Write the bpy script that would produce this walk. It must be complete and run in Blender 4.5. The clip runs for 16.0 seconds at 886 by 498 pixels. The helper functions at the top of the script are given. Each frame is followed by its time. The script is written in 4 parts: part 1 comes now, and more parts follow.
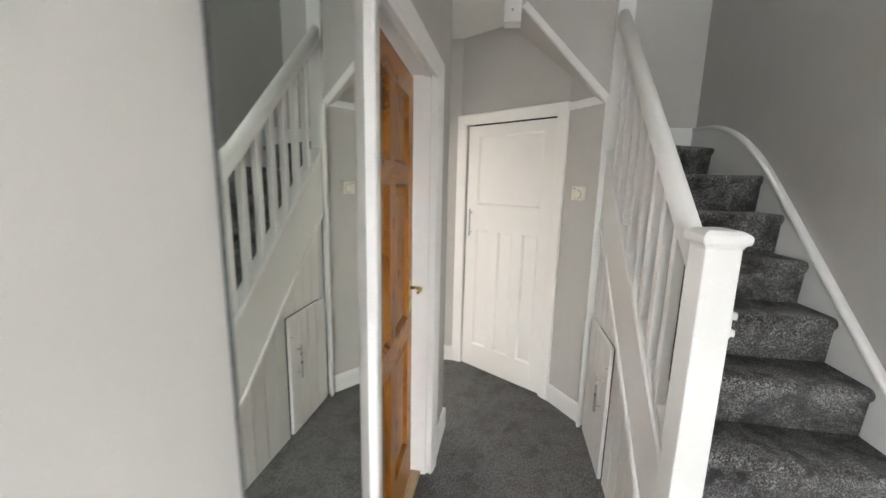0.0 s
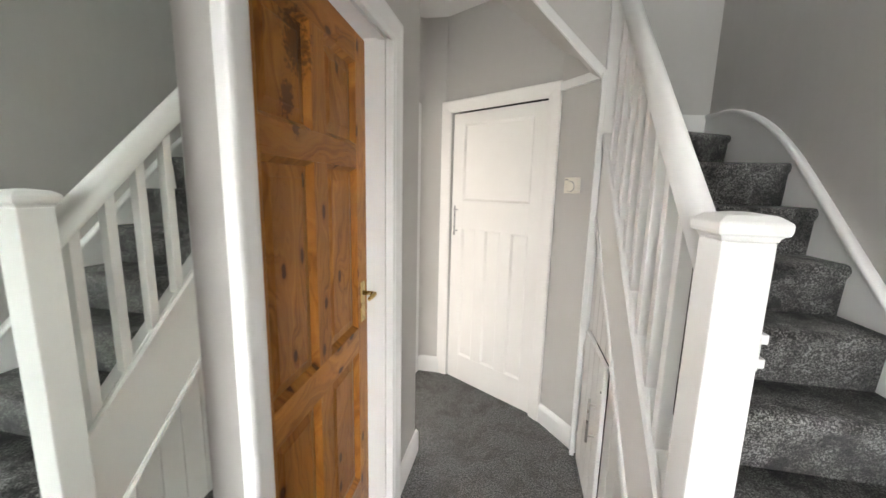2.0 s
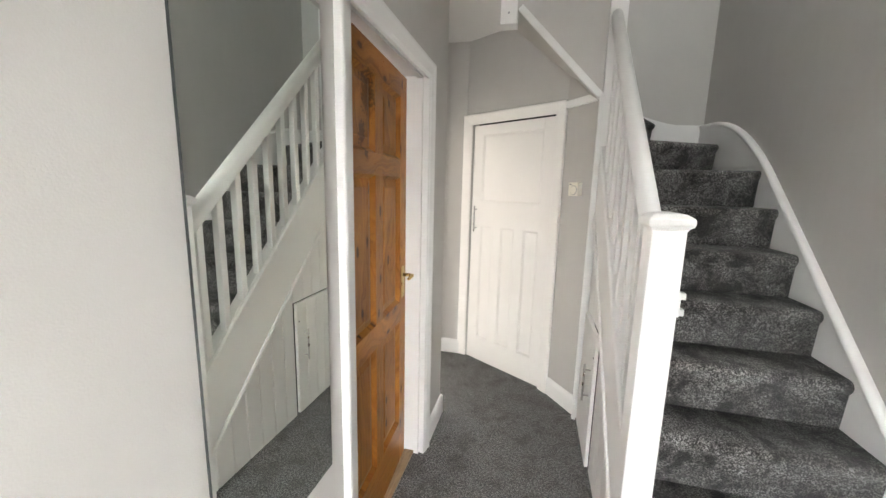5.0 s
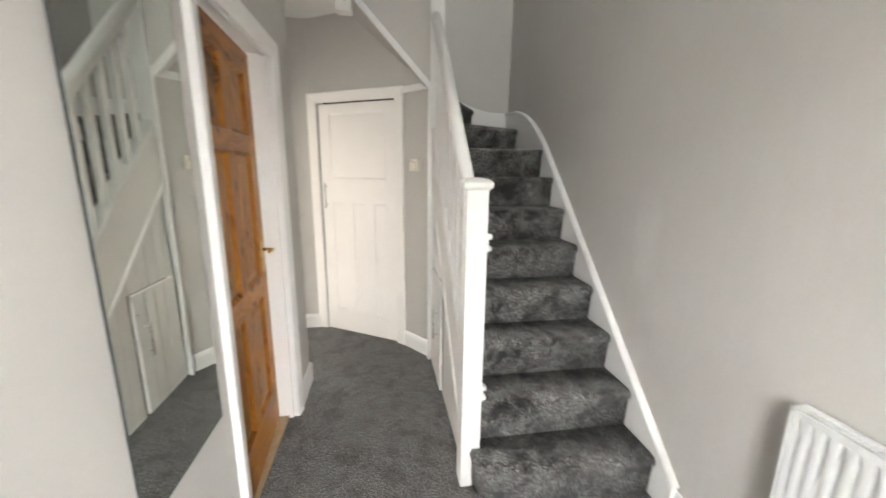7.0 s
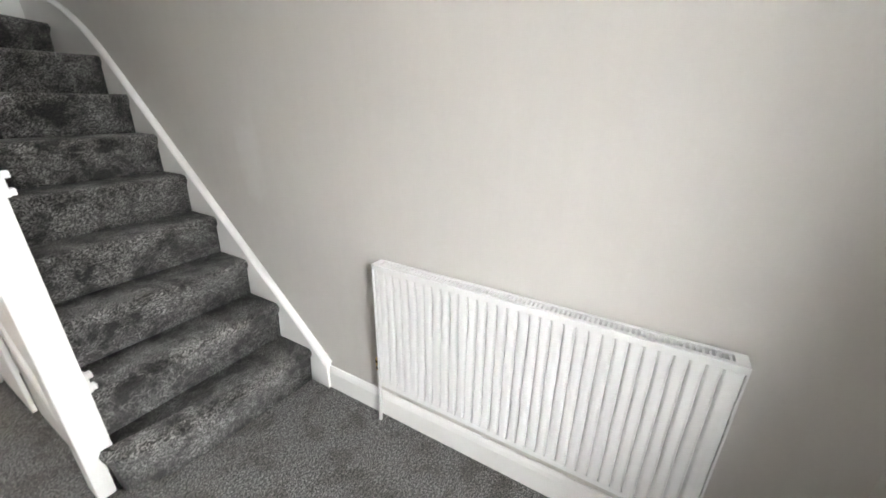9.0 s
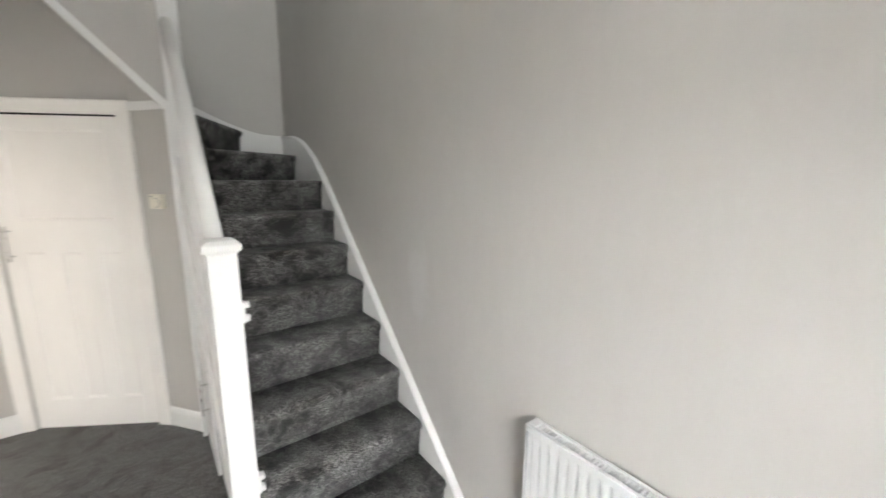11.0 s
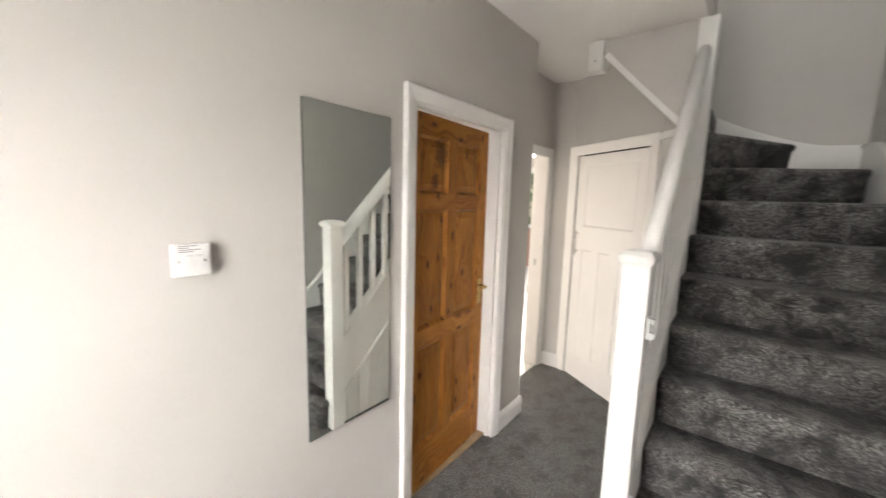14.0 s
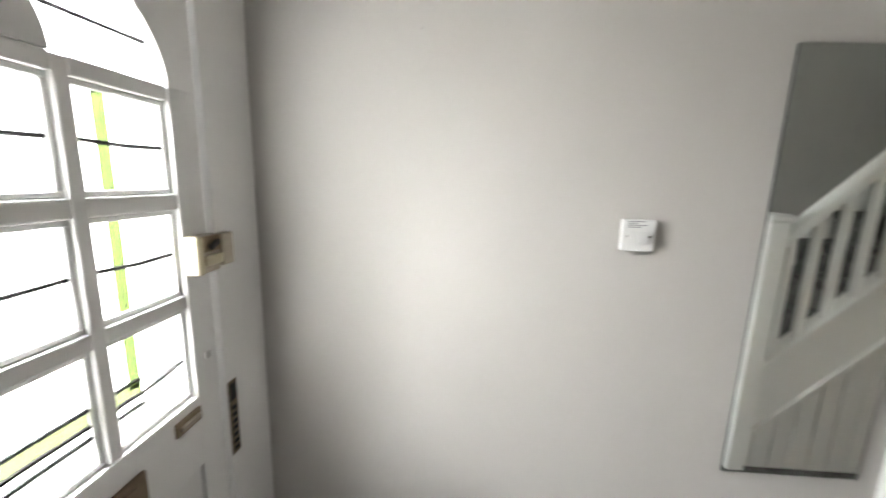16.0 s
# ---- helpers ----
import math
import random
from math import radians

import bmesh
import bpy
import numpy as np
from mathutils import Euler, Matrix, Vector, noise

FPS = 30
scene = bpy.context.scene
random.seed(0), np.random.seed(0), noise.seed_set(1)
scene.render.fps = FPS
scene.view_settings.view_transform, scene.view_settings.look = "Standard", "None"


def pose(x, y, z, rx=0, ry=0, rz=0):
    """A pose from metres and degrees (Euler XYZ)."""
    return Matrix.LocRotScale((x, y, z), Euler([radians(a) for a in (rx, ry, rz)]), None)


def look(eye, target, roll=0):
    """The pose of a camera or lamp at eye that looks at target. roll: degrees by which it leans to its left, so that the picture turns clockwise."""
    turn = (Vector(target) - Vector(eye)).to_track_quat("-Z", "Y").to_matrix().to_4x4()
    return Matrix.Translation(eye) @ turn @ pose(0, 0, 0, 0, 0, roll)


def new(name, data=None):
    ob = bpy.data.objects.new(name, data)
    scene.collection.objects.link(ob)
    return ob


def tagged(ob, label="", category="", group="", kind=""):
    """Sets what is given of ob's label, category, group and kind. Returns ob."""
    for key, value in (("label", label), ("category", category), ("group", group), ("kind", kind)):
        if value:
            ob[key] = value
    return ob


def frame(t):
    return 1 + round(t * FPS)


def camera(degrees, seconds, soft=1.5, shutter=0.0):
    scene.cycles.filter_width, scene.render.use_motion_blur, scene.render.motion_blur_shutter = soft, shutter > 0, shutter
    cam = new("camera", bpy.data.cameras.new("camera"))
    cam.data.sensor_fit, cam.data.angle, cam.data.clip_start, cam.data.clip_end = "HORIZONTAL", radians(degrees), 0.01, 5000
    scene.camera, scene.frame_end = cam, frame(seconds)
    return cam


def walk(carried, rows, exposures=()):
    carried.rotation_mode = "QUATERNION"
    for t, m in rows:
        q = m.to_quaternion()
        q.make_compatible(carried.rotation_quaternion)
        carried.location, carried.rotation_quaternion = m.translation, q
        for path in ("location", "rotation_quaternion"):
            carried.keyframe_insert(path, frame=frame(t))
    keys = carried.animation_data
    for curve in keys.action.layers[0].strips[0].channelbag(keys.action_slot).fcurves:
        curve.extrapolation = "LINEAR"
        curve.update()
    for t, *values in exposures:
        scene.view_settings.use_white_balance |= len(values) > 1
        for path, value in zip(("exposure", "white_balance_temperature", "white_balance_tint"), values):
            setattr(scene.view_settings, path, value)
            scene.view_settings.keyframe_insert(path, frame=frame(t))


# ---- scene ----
cam = camera(99.9, 16.0, shutter=0.4)
PATH = [
    (0, (0.337, -0.858, 1.517), (0.007, 1.085, 1.17), 1.3),
    (0.5, (0.386, -0.614, 1.49), (0.172, 1.345, 1.149), 1.2),
    (1, (0.489, -0.505, 1.465), (0.287, 1.458, 1.138), 1.0),
    (1.5, (0.511, -0.504, 1.466), (0.223, 1.449, 1.143), 1.3),
    (2, (0.489, -0.548, 1.448), (0.105, 1.388, 1.122), 1.4),
    (2.5, (0.498, -0.716, 1.444), (0.036, 1.204, 1.123), 1.3),
    (3, (0.527, -0.916, 1.471), (0.065, 1.003, 1.146), 1.4),
    (3.5, (0.541, -0.920, 1.474), (0.076, 0.998, 1.147), 1.4),
    (5.8, (0.527, -0.985, 1.47), (0.052, 0.929, 1.137), 1.4),
    (6, (0.489, -1.085, 1.468), (0.024, 0.832, 1.139), 1.3),
    (6.3, (0.452, -1.199, 1.492), (0.171, 0.752, 1.152), 1.2),
    (6.5, (0.445, -1.235, 1.48), (0.399, 0.734, 1.131), 1.1),
    (6.6, (0.475, -1.224, 1.476), (0.507, 0.743, 1.114), 1.2),
    (7, (0.53, -1.223, 1.447), (0.841, 0.707, 1.029), 0.7),
    (7.5, (0.563, -1.259, 1.417), (1.441, 0.443, 0.84), 0.8),
    (8, (0.651, -1.325, 1.352), (1.992, -0.033, 0.622), 0.3),
    (8.2, (0.693, -1.339, 1.325), (2.121, -0.207, 0.5), 0.0),
    (10.3, (0.664, -1.23, 1.591), (2.413, -0.408, 1.076), 0.3),
    (10.5, (0.691, -1.199, 1.62), (2.384, -0.233, 1.175), 0.1),
    (10.8, (0.726, -1.188, 1.623), (2.134, 0.179, 1.237), 0.4),
    (11, (0.734, -1.167, 1.614), (1.945, 0.382, 1.248), 0.5),
    (11.5, (0.819, -1.125, 1.591), (1.682, 0.647, 1.251), 0.3),
    (12, (0.945, -0.955, 1.606), (1.533, 0.932, 1.305), 0.7),
    (12.5, (1.092, -0.931, 1.583), (1.274, 1.042, 1.31), 0.6),
    (13, (1.183, -0.992, 1.567), (0.663, 0.921, 1.302), 0.9),
    (13.5, (1.18, -1.085, 1.567), (0.255, 0.669, 1.3), 1.2),
    (14, (1.159, -1.161, 1.577), (-0.076, 0.388, 1.302), 1.5),
    (14.5, (1.128, -1.196, 1.572), (-0.412, 0.05, 1.291), 1.6),
    (15, (1.113, -1.255, 1.564), (-0.629, -0.314, 1.283), 1.7),
    (15.2, (1.108, -1.28, 1.568), (-0.701, -0.483, 1.27), 1.8),
    (15.5, (1.109, -1.302, 1.55), (-0.791, -0.752, 1.254), 1.8),
    (15.8, (1.092, -1.311, 1.525), (-0.875, -1.139, 1.208), 1.8),
    (16, (1.064, -1.292, 1.526), (-0.9, -1.397, 1.166), 1.6),
]
EXPOSURES = [(0.0, 0.2, 6400, 10), (1.0, 0.62, 6450, 10), (1.5, 0.62, 6450, 10), (2.0, 0.5, 6450, 10), (3.5, 0.42, 6500, 10), (6.0, 0.42, 6500, 10), (6.5, 0.45, 6500, 10), (7.5, 0.35, 6800, 10), (8.0, 0.36, 6600, 10),
             (10.5, 0.4, 6450, 10), (11.0, 0.3, 6450, 10), (11.5, 0.4, 6450, 10), (12.0, 0.48, 6500, 10), (12.5, 0.66, 6350, 10), (13.0, 0.65, 6500, 10), (14.0, 0.42, 6850, 13), (15.0, 0.06, 6800, 13),
             (15.5, 0.2, 6600, 10), (16.0, -0.2, 6500, 10)]
walk(cam, [(t, look(eye, target, roll)) for t, eye, target, roll in PATH], EXPOSURES)

# ---------------------------------------------------------------- world and light
world = bpy.data.worlds.new("sky")
scene.world = world
world.use_nodes = True
wn = world.node_tree
sky = wn.nodes.new("ShaderNodeTexSky")
sky.sky_type = "NISHITA"
sky.sun_disc = False
sky.sun_elevation = radians(48)
sky.sun_rotation = radians(40)
wn.links.new(sky.outputs[0], wn.nodes["Background"].inputs[0])
wn.nodes["Background"].inputs[1].default_value = 0.15

sun_data = bpy.data.lights.new("sun", "SUN")
sun_data.energy, sun_data.angle, sun_data.color = 5.0, radians(0.6), (1.0, 0.95, 0.88)
sun = new("sun", sun_data)
sun.matrix_world = look((3.2, 9.5, 8.2), (-1.6, 4.2, 0))


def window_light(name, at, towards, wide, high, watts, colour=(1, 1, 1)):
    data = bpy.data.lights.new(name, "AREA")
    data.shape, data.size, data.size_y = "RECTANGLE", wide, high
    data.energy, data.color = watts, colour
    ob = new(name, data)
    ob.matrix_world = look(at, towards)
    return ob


DOOR_GLOW = 6.0
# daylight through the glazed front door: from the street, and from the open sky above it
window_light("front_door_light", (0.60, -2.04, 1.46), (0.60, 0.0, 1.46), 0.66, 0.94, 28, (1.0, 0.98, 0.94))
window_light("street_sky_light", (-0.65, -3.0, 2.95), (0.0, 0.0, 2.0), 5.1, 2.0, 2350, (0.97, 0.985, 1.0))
# kitchen daylight, and unseen windows assumed for the landing and front room
# landing lamp is added to lift the dim upper stairwell
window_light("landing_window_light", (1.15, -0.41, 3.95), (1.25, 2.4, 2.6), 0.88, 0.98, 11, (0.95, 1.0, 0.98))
window_light("kitchen_window_light", (-1.95, 4.42, 1.35), (-1.0, 1.5, 1.0), 1.2, 1.5, 138, (1.0, 0.96, 0.91))
window_light("front_room_window_light", (-2.9, 0.4, 1.5), (0, 0.5, 1.2), 1.4, 1.2, 60, (1.0, 0.98, 0.95))

# ---------------------------------------------------------------- materials


class Mat:
    """A small helper to write node materials."""

    def __init__(self, name, rough=0.5, metal=0.0, colour=(0.8, 0.8, 0.8)):
        self.m = bpy.data.materials.new(name)
        self.m.use_nodes = True
        self.t = self.m.node_tree
        self.b = self.t.nodes["Principled BSDF"]
        self.set(Roughness=rough, Metallic=metal)
        self.b.inputs["Base Color"].default_value = (*colour, 1)
        self.co = self.t.nodes.new("ShaderNodeTexCoord").outputs["Object"]

    def set(self, **kw):
        for k, v in kw.items():
            self.b.inputs[k.replace("_", " ")].default_value = v

    def node(self, kind, **sockets):
        n = self.t.nodes.new("ShaderNode" + kind)
        for k, v in sockets.items():
            s = n.inputs[k.replace("_", " ")]
            if isinstance(v, bpy.types.NodeSocket):
                self.t.links.new(v, s)
            else:
                s.default_value = v
        return n

    def scaled(self, x, y, z, rot=(0, 0, 0)):
        return self.node("Mapping", Vector=self.co, Scale=(x, y, z), Rotation=rot).outputs[0]

    def noise(self, scale, detail=3.0, rough=0.5, vec=None, distort=0.0):
        return self.node("TexNoise", Vector=vec or self.co, Scale=scale, Detail=detail, Roughness=rough, Distortion=distort).outputs[0]

    def ramp(self, fac, *stops):
        n = self.node("ValToRGB", Fac=fac)
        e = n.color_ramp.elements
        while len(e) < len(stops):
            e.new(0.5)
        for el, (p, c) in zip(e, stops):
            el.position = p
            el.color = (*c, 1) if len(c) == 3 else c
        return n.outputs[0]

    def mix(self, fac, a, b, blend="MIX"):
        n = self.t.nodes.new("ShaderNodeMix")
        n.data_type, n.blend_type = "RGBA", blend
        for s, v in ((n.inputs["Factor"], fac), (n.inputs[6], a), (n.inputs[7], b)):
            if isinstance(v, bpy.types.NodeSocket):
                self.t.links.new(v, s)
            elif isinstance(v, tuple):
                s.default_value = (*v, 1)
            else:
                s.default_value = v
        return n.outputs[2]

    def math(self, op, a, b=0.0):
        n = self.t.nodes.new("ShaderNodeMath")
        n.operation = op
        for s, v in zip(n.inputs, (a, b)):
            if isinstance(v, bpy.types.NodeSocket):
                self.t.links.new(v, s)
            else:
                s.default_value = v
        return n.outputs[0]

    def colour(self, out):
        self.t.links.new(out, self.b.inputs["Base Color"])
        return self

    def rough(self, out):
        self.t.links.new(out, self.b.inputs["Roughness"])
        return self

    def bump(self, height, strength=0.3, distance=0.002):
        n = self.node("Bump", Height=height, Strength=strength, Distance=distance)
        self.t.links.new(n.outputs[0], self.b.inputs["Normal"])
        return self


def paint(name, base, spread=0.02, rough=0.6, roller=0.25):
    m = Mat(name, rough)
    lo = tuple(c * (1 - spread) for c in base)
    hi = tuple(min(1, c * (1 + spread)) for c in base)
    blot = m.noise(2.3, 4, 0.6)
    m.colour(m.ramp(blot, (0.3, lo), (0.7, hi)))
    m.rough(m.ramp(m.noise(5, 3), (0.3, (rough - 0.06,) * 3), (0.7, (rough + 0.06,) * 3)))
    if roller < 0.1:      # brushed gloss work: only long soft ripples
        return m.bump(m.noise(14, 2), roller, 0.0008)
    fine = m.math("ADD", m.noise(260, 2), m.math("MULTIPLY", m.noise(28, 3), 1.5))
    return m.bump(fine, roller, 0.0012)


WALL = paint("pale_grey_emulsion", (0.50, 0.482, 0.458), 0.025, 0.62, 0.3).m
m = Mat("stair_wall_emulsion", 0.62)
sep = m.node("SeparateXYZ", Vector=m.co).outputs
blot = m.ramp(m.noise(2.3, 4, 0.6), (0.3, (0.488, 0.469, 0.446)), (0.7, (0.512, 0.493, 0.469)))
du = m.math("DIVIDE", m.math("SUBTRACT", sep[1], 0.31), 0.10)
dv = m.math("DIVIDE", m.math("SUBTRACT", sep[2], 1.12), 0.24)
near = m.math("SQRT", m.math("ADD", m.math("MULTIPLY", du, du), m.math("MULTIPLY", dv, dv)))
near = m.math("ADD", near, m.math("MULTIPLY", m.math("SUBTRACT", m.noise(9, 4), 0.5), 1.4))
touch = m.ramp(near, (0.55, (1, 1, 1)), (1.05, (0, 0, 0)))
brush = m.noise(5, 4, 0.6, m.scaled(1, 5, 0.8))
m.colour(m.mix(m.math("MULTIPLY", touch, 0.45), m.mix(0.2, blot, m.ramp(brush, (0.35, (0.475, 0.456, 0.434)), (0.65, (0.525, 0.505, 0.480)))), (0.574, 0.566, 0.549)))
m.rough(m.ramp(m.noise(5, 3), (0.3, (0.54,) * 3), (0.7, (0.66,) * 3)))
m.bump(m.math("ADD", m.noise(260, 2), m.math("MULTIPLY", m.noise(28, 3), 1.5)), 0.3, 0.0012)
STAIR_WALL = m.m
CEIL = paint("white_ceiling_emulsion", (0.78, 0.765, 0.745), 0.02, 0.75, 0.3).m
WHITE = paint("white_satin_paint", (0.765, 0.758, 0.743), 0.015, 0.44, 0.05).m
CREAM = paint("cream_white_door_paint", (0.85, 0.825, 0.795), 0.02, 0.36, 0.06).m
OUTER = paint("outside_render", (0.5, 0.47, 0.43), 0.1, 0.8, 0.5).m

m = Mat("white_plastic", 0.35, 0, (0.82, 0.82, 0.80))
m.colour(m.ramp(m.noise(9), (0.3, (0.71, 0.71, 0.70)), (0.7, (0.75, 0.75, 0.74))))
PLASTIC = m.m
m = Mat("aged_cream_plastic", 0.4, 0, (0.74, 0.70, 0.60))
m.colour(m.ramp(m.noise(12), (0.3, (0.72, 0.68, 0.57)), (0.7, (0.77, 0.73, 0.64))))
CREAM_PLASTIC = m.m
m = Mat("radiator_enamel", 0.4, 0, (0.86, 0.86, 0.86))
m.colour(m.ramp(m.noise(4), (0.3, (0.655, 0.655, 0.655)), (0.7, (0.685, 0.683, 0.68))))
ENAMEL = m.m
# near-black for shade in gaps and holes; also the snib's own colour
m = Mat("gap_shade_and_snib_black", 0.9, 0, (0.02, 0.02, 0.02))
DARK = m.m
m = Mat("grey_print", 0.6, 0, (0.25, 0.25, 0.26))
PRINT = m.m


def metal(name, colour, rough):
    mm = Mat(name, rough, 1.0, colour)
    mm.rough(mm.ramp(mm.noise(40, 3), (0.3, (rough * 0.7,) * 3), (0.7, (rough * 1.4,) * 3)))
    return mm.m


CHROME = metal("polished_chrome", (0.88, 0.88, 0.88), 0.22)
STEEL = metal("brushed_steel", (0.5, 0.49, 0.48), 0.3)
BRASS = metal("worn_brass", (0.62, 0.46, 0.20), 0.28)
BRONZE = metal("dull_bronze", (0.22, 0.17, 0.12), 0.42)
NICKEL = metal("aged_nickel", (0.36, 0.32, 0.26), 0.38)
CREAM_BRASS = metal("worn_lacquered_brass", (0.50, 0.45, 0.33), 0.5)
LEAD = metal("lead_came", (0.05, 0.05, 0.05), 0.5)

# mirror
m = Mat("mirror_silver", 0.0, 1.0, (0.83, 0.875, 0.84))
MIRROR = m.m
m = Mat("mirror_edge", 0.3, 0, (0.03, 0.035, 0.035))
MIRROR_EDGE = m.m


def obscure_glass(name, tint):
    g = Mat(name, 0.12, 0, tint)
    g.set(Transmission_Weight=1.0, IOR=1.2)
    g.bump(g.noise(45, 2), 0.25, 0.004)
    return g.m


GLASS = obscure_glass("obscure_glass", (0.97, 0.985, 0.98))
GREEN_GLASS = obscure_glass("green_glass", (0.060, 0.086, 0.026))
PALE_GREEN_GLASS = obscure_glass("pale_green_glass", (0.10, 0.115, 0.055))

# carpet: cut pile in mixed greys, brushed in patches
def carpet(name, dark, light, nap, worn):
    c = Mat(name, 0.95)
    speck = c.noise(190, 2, 0.7)
    tuft = c.noise(95, 3, 0.7)
    patch = c.noise(7.5, 4, 0.6, distort=0.4)
    mott = c.noise(24, 4, 0.62, distort=0.6)
    base = c.ramp(c.math("ADD", c.math("MULTIPLY", speck, 0.6), c.math("MULTIPLY", tuft, 0.4)),
                  (0.42, (0.018, 0.017, 0.016)), (0.5, (0.056, 0.0535, 0.050)), (0.58, (0.25, 0.245, 0.238)))
    brushed = c.math("ADD", c.math("MULTIPLY", patch, 0.7), c.math("MULTIPLY", mott, 0.3))
    mid = (dark + 1) / 2
    c.colour(c.mix(1.0, base, c.ramp(brushed, (0.40 + worn, (dark, dark * 0.95, dark * 0.9)), (0.455 + worn, (mid, mid * 0.97, mid * 0.94)), (0.50 + worn, (0.95, 0.94, 0.93)), (0.58 + worn, (light,) * 3)), "MULTIPLY"))
    c.set(Sheen_Weight=0.1, Sheen_Roughness=0.5)
    c.bump(c.math("ADD", c.noise(210, 3, 0.7), c.math("MULTIPLY", brushed, nap)), 1.0, 0.0032)
    return c.m


CARPET = carpet("grey_cut_pile_stair_carpet", 0.12, 1.5, 0.25, 0.004)
FLOOR_CARPET = carpet("grey_cut_pile_floor_carpet", 0.58, 0.98, 0.1, 0.0)


# knotty pine, grain along z or x; the door's own frame is x across, z up
def pine(name, along):
    w = Mat(name, 0.3)
    sep = w.node("SeparateXYZ", Vector=w.co).outputs
    info = w.t.nodes.new("ShaderNodeObjectInfo").outputs["Random"]
    a, b = (sep[0], sep[2]) if along == "z" else (sep[2], sep[0])
    # knots on the face: a across the grain, b along it
    off = w.math("MULTIPLY", info, 9.0)
    kv = w.node("CombineXYZ", X=w.math("ADD", a, off), Y=w.math("MULTIPLY", w.math("ADD", b, off), 0.5), Z=0.0).outputs[0]
    kn = w.node("TexVoronoi", Vector=kv, Scale=9.5, Randomness=1.0)
    kn.voronoi_dimensions = "2D"
    pick = w.math("GREATER_THAN", w.node("SeparateColor", Color=kn.outputs["Color"]).outputs[0], 0.46)
    dist = w.math("ADD", kn.outputs["Distance"], w.math("MULTIPLY", w.math("SUBTRACT", w.noise(40, 2), 0.5), 0.07))
    dist = w.math("ADD", dist, w.math("MULTIPLY", w.math("SUBTRACT", 1.0, pick), 2.0))
    near = w.ramp(dist, (0.05, (1, 1, 1)), (0.42, (0, 0, 0)))
    # growth rings, bent round the knots
    wob = w.math("MULTIPLY", w.noise(2.6, 3, 0.5, w.node("CombineXYZ", X=w.math("MULTIPLY", a, 2.2), Y=w.math("MULTIPLY", b, 0.9), Z=off).outputs[0]), 0.34)
    phase = w.math("ADD", w.math("ADD", a, wob), w.math("MULTIPLY", near, 0.055))
    gv = w.node("CombineXYZ", X=w.math("ADD", phase, off), Y=w.math("MULTIPLY", b, 0.03), Z=0.0).outputs[0]
    rings = w.noise(48, 3, 0.55, gv)
    broad = w.noise(11, 2, 0.5, gv)
    fv = w.node("CombineXYZ", X=a, Y=w.math("MULTIPLY", b, 0.03), Z=off).outputs[0]
    fibre = w.noise(420, 3, 0.6, fv)
    c = w.ramp(rings, (0.30, (0.54, 0.245, 0.058)), (0.52, (0.43, 0.178, 0.035)), (0.70, (0.24, 0.084, 0.014)))
    c = w.mix(0.45, c, w.ramp(broad, (0.3, (0.34, 0.27, 0.20)), (0.5, (0.5, 0.48, 0.44)), (0.7, (0.66, 0.62, 0.54))), "OVERLAY")
    c = w.mix(0.18, c, w.ramp(fibre, (0.3, (0.16, 0.060, 0.010)), (0.7, (0.44, 0.20, 0.045))))
    tone = w.ramp(info, (0.0, (0.70, 0.66, 0.58)), (1.0, (0.95, 0.93, 0.88)))
    c = w.mix(1.0, c, tone, "MULTIPLY")
    halo = w.ramp(dist, (0.11, (1, 1, 1)), (0.20, (0, 0, 0)))
    c = w.mix(w.math("MULTIPLY", halo, 0.45), c, (0.20, 0.058, 0.009))
    core = w.ramp(dist, (0.075, (1, 1, 1)), (0.11, (0, 0, 0)))
    c = w.mix(w.math("MULTIPLY", core, 0.92), c, (0.060, 0.018, 0.004))
    # sooty marks near the head of the hinge side
    for sx, sz, r in ((0.285, 1.80, 0.10), (0.235, 1.655, 0.055), (0.25, 1.585, 0.03)):
        dd = w.node("VectorMath", Vector=w.node("CombineXYZ", X=w.math("SUBTRACT", sep[0], sx), Y=w.math("MULTIPLY", w.math("SUBTRACT", sep[2], sz), 0.75), Z=0.0).outputs[0])
        dd.operation = "LENGTH"
        fade = w.math("SUBTRACT", 1.0, w.math("DIVIDE", dd.outputs["Value"], r))
        spot = w.ramp(w.math("ADD", w.math("MULTIPLY", fade, 0.42), w.math("MULTIPLY", w.noise(75, 3, 0.7), 0.62)), (0.44, (0, 0, 0)), (0.56, (1, 1, 1)))
        c = w.mix(w.math("MULTIPLY", spot, 0.75), c, (0.050, 0.016, 0.004))
    w.colour(c)
    w.rough(w.ramp(fibre, (0.3, (0.26,) * 3), (0.7, (0.44,) * 3)))
    w.bump(w.math("ADD", fibre, rings), 0.12, 0.0015)
    w.set(Coat_Weight=0.0, Specular_IOR_Level=0.16)
    return w.m


PINE_Z = pine("stained_pine_upright", "z")
PINE_Y = pine("stained_pine_across", "x")
m = Mat("varnished_rail_pine", 0.3)
g = m.noise(14, 5, 0.6, m.scaled(4, 0.4, 6))
m.colour(m.ramp(g, (0.3, (0.29, 0.110, 0.011)), (0.55, (0.37, 0.148, 0.015)), (0.75, (0.22, 0.080, 0.009))))
m.set(Specular_IOR_Level=0.25)
m.bump(g, 0.1, 0.001)
RAIL_PINE = m.m
m = Mat("oak_threshold", 0.45)
g = m.noise(30, 4, 0.6, m.scaled(3, 0.4, 3))
m.colour(m.ramp(g, (0.3, (0.20, 0.13, 0.07)), (0.7, (0.34, 0.24, 0.14))))
THRESH = m.m
m = Mat("pale_floor_tiles", 0.35)
m.colour(m.ramp(m.noise(6, 4), (0.3, (0.60, 0.58, 0.54)), (0.7, (0.70, 0.68, 0.64))))
TILE = m.m
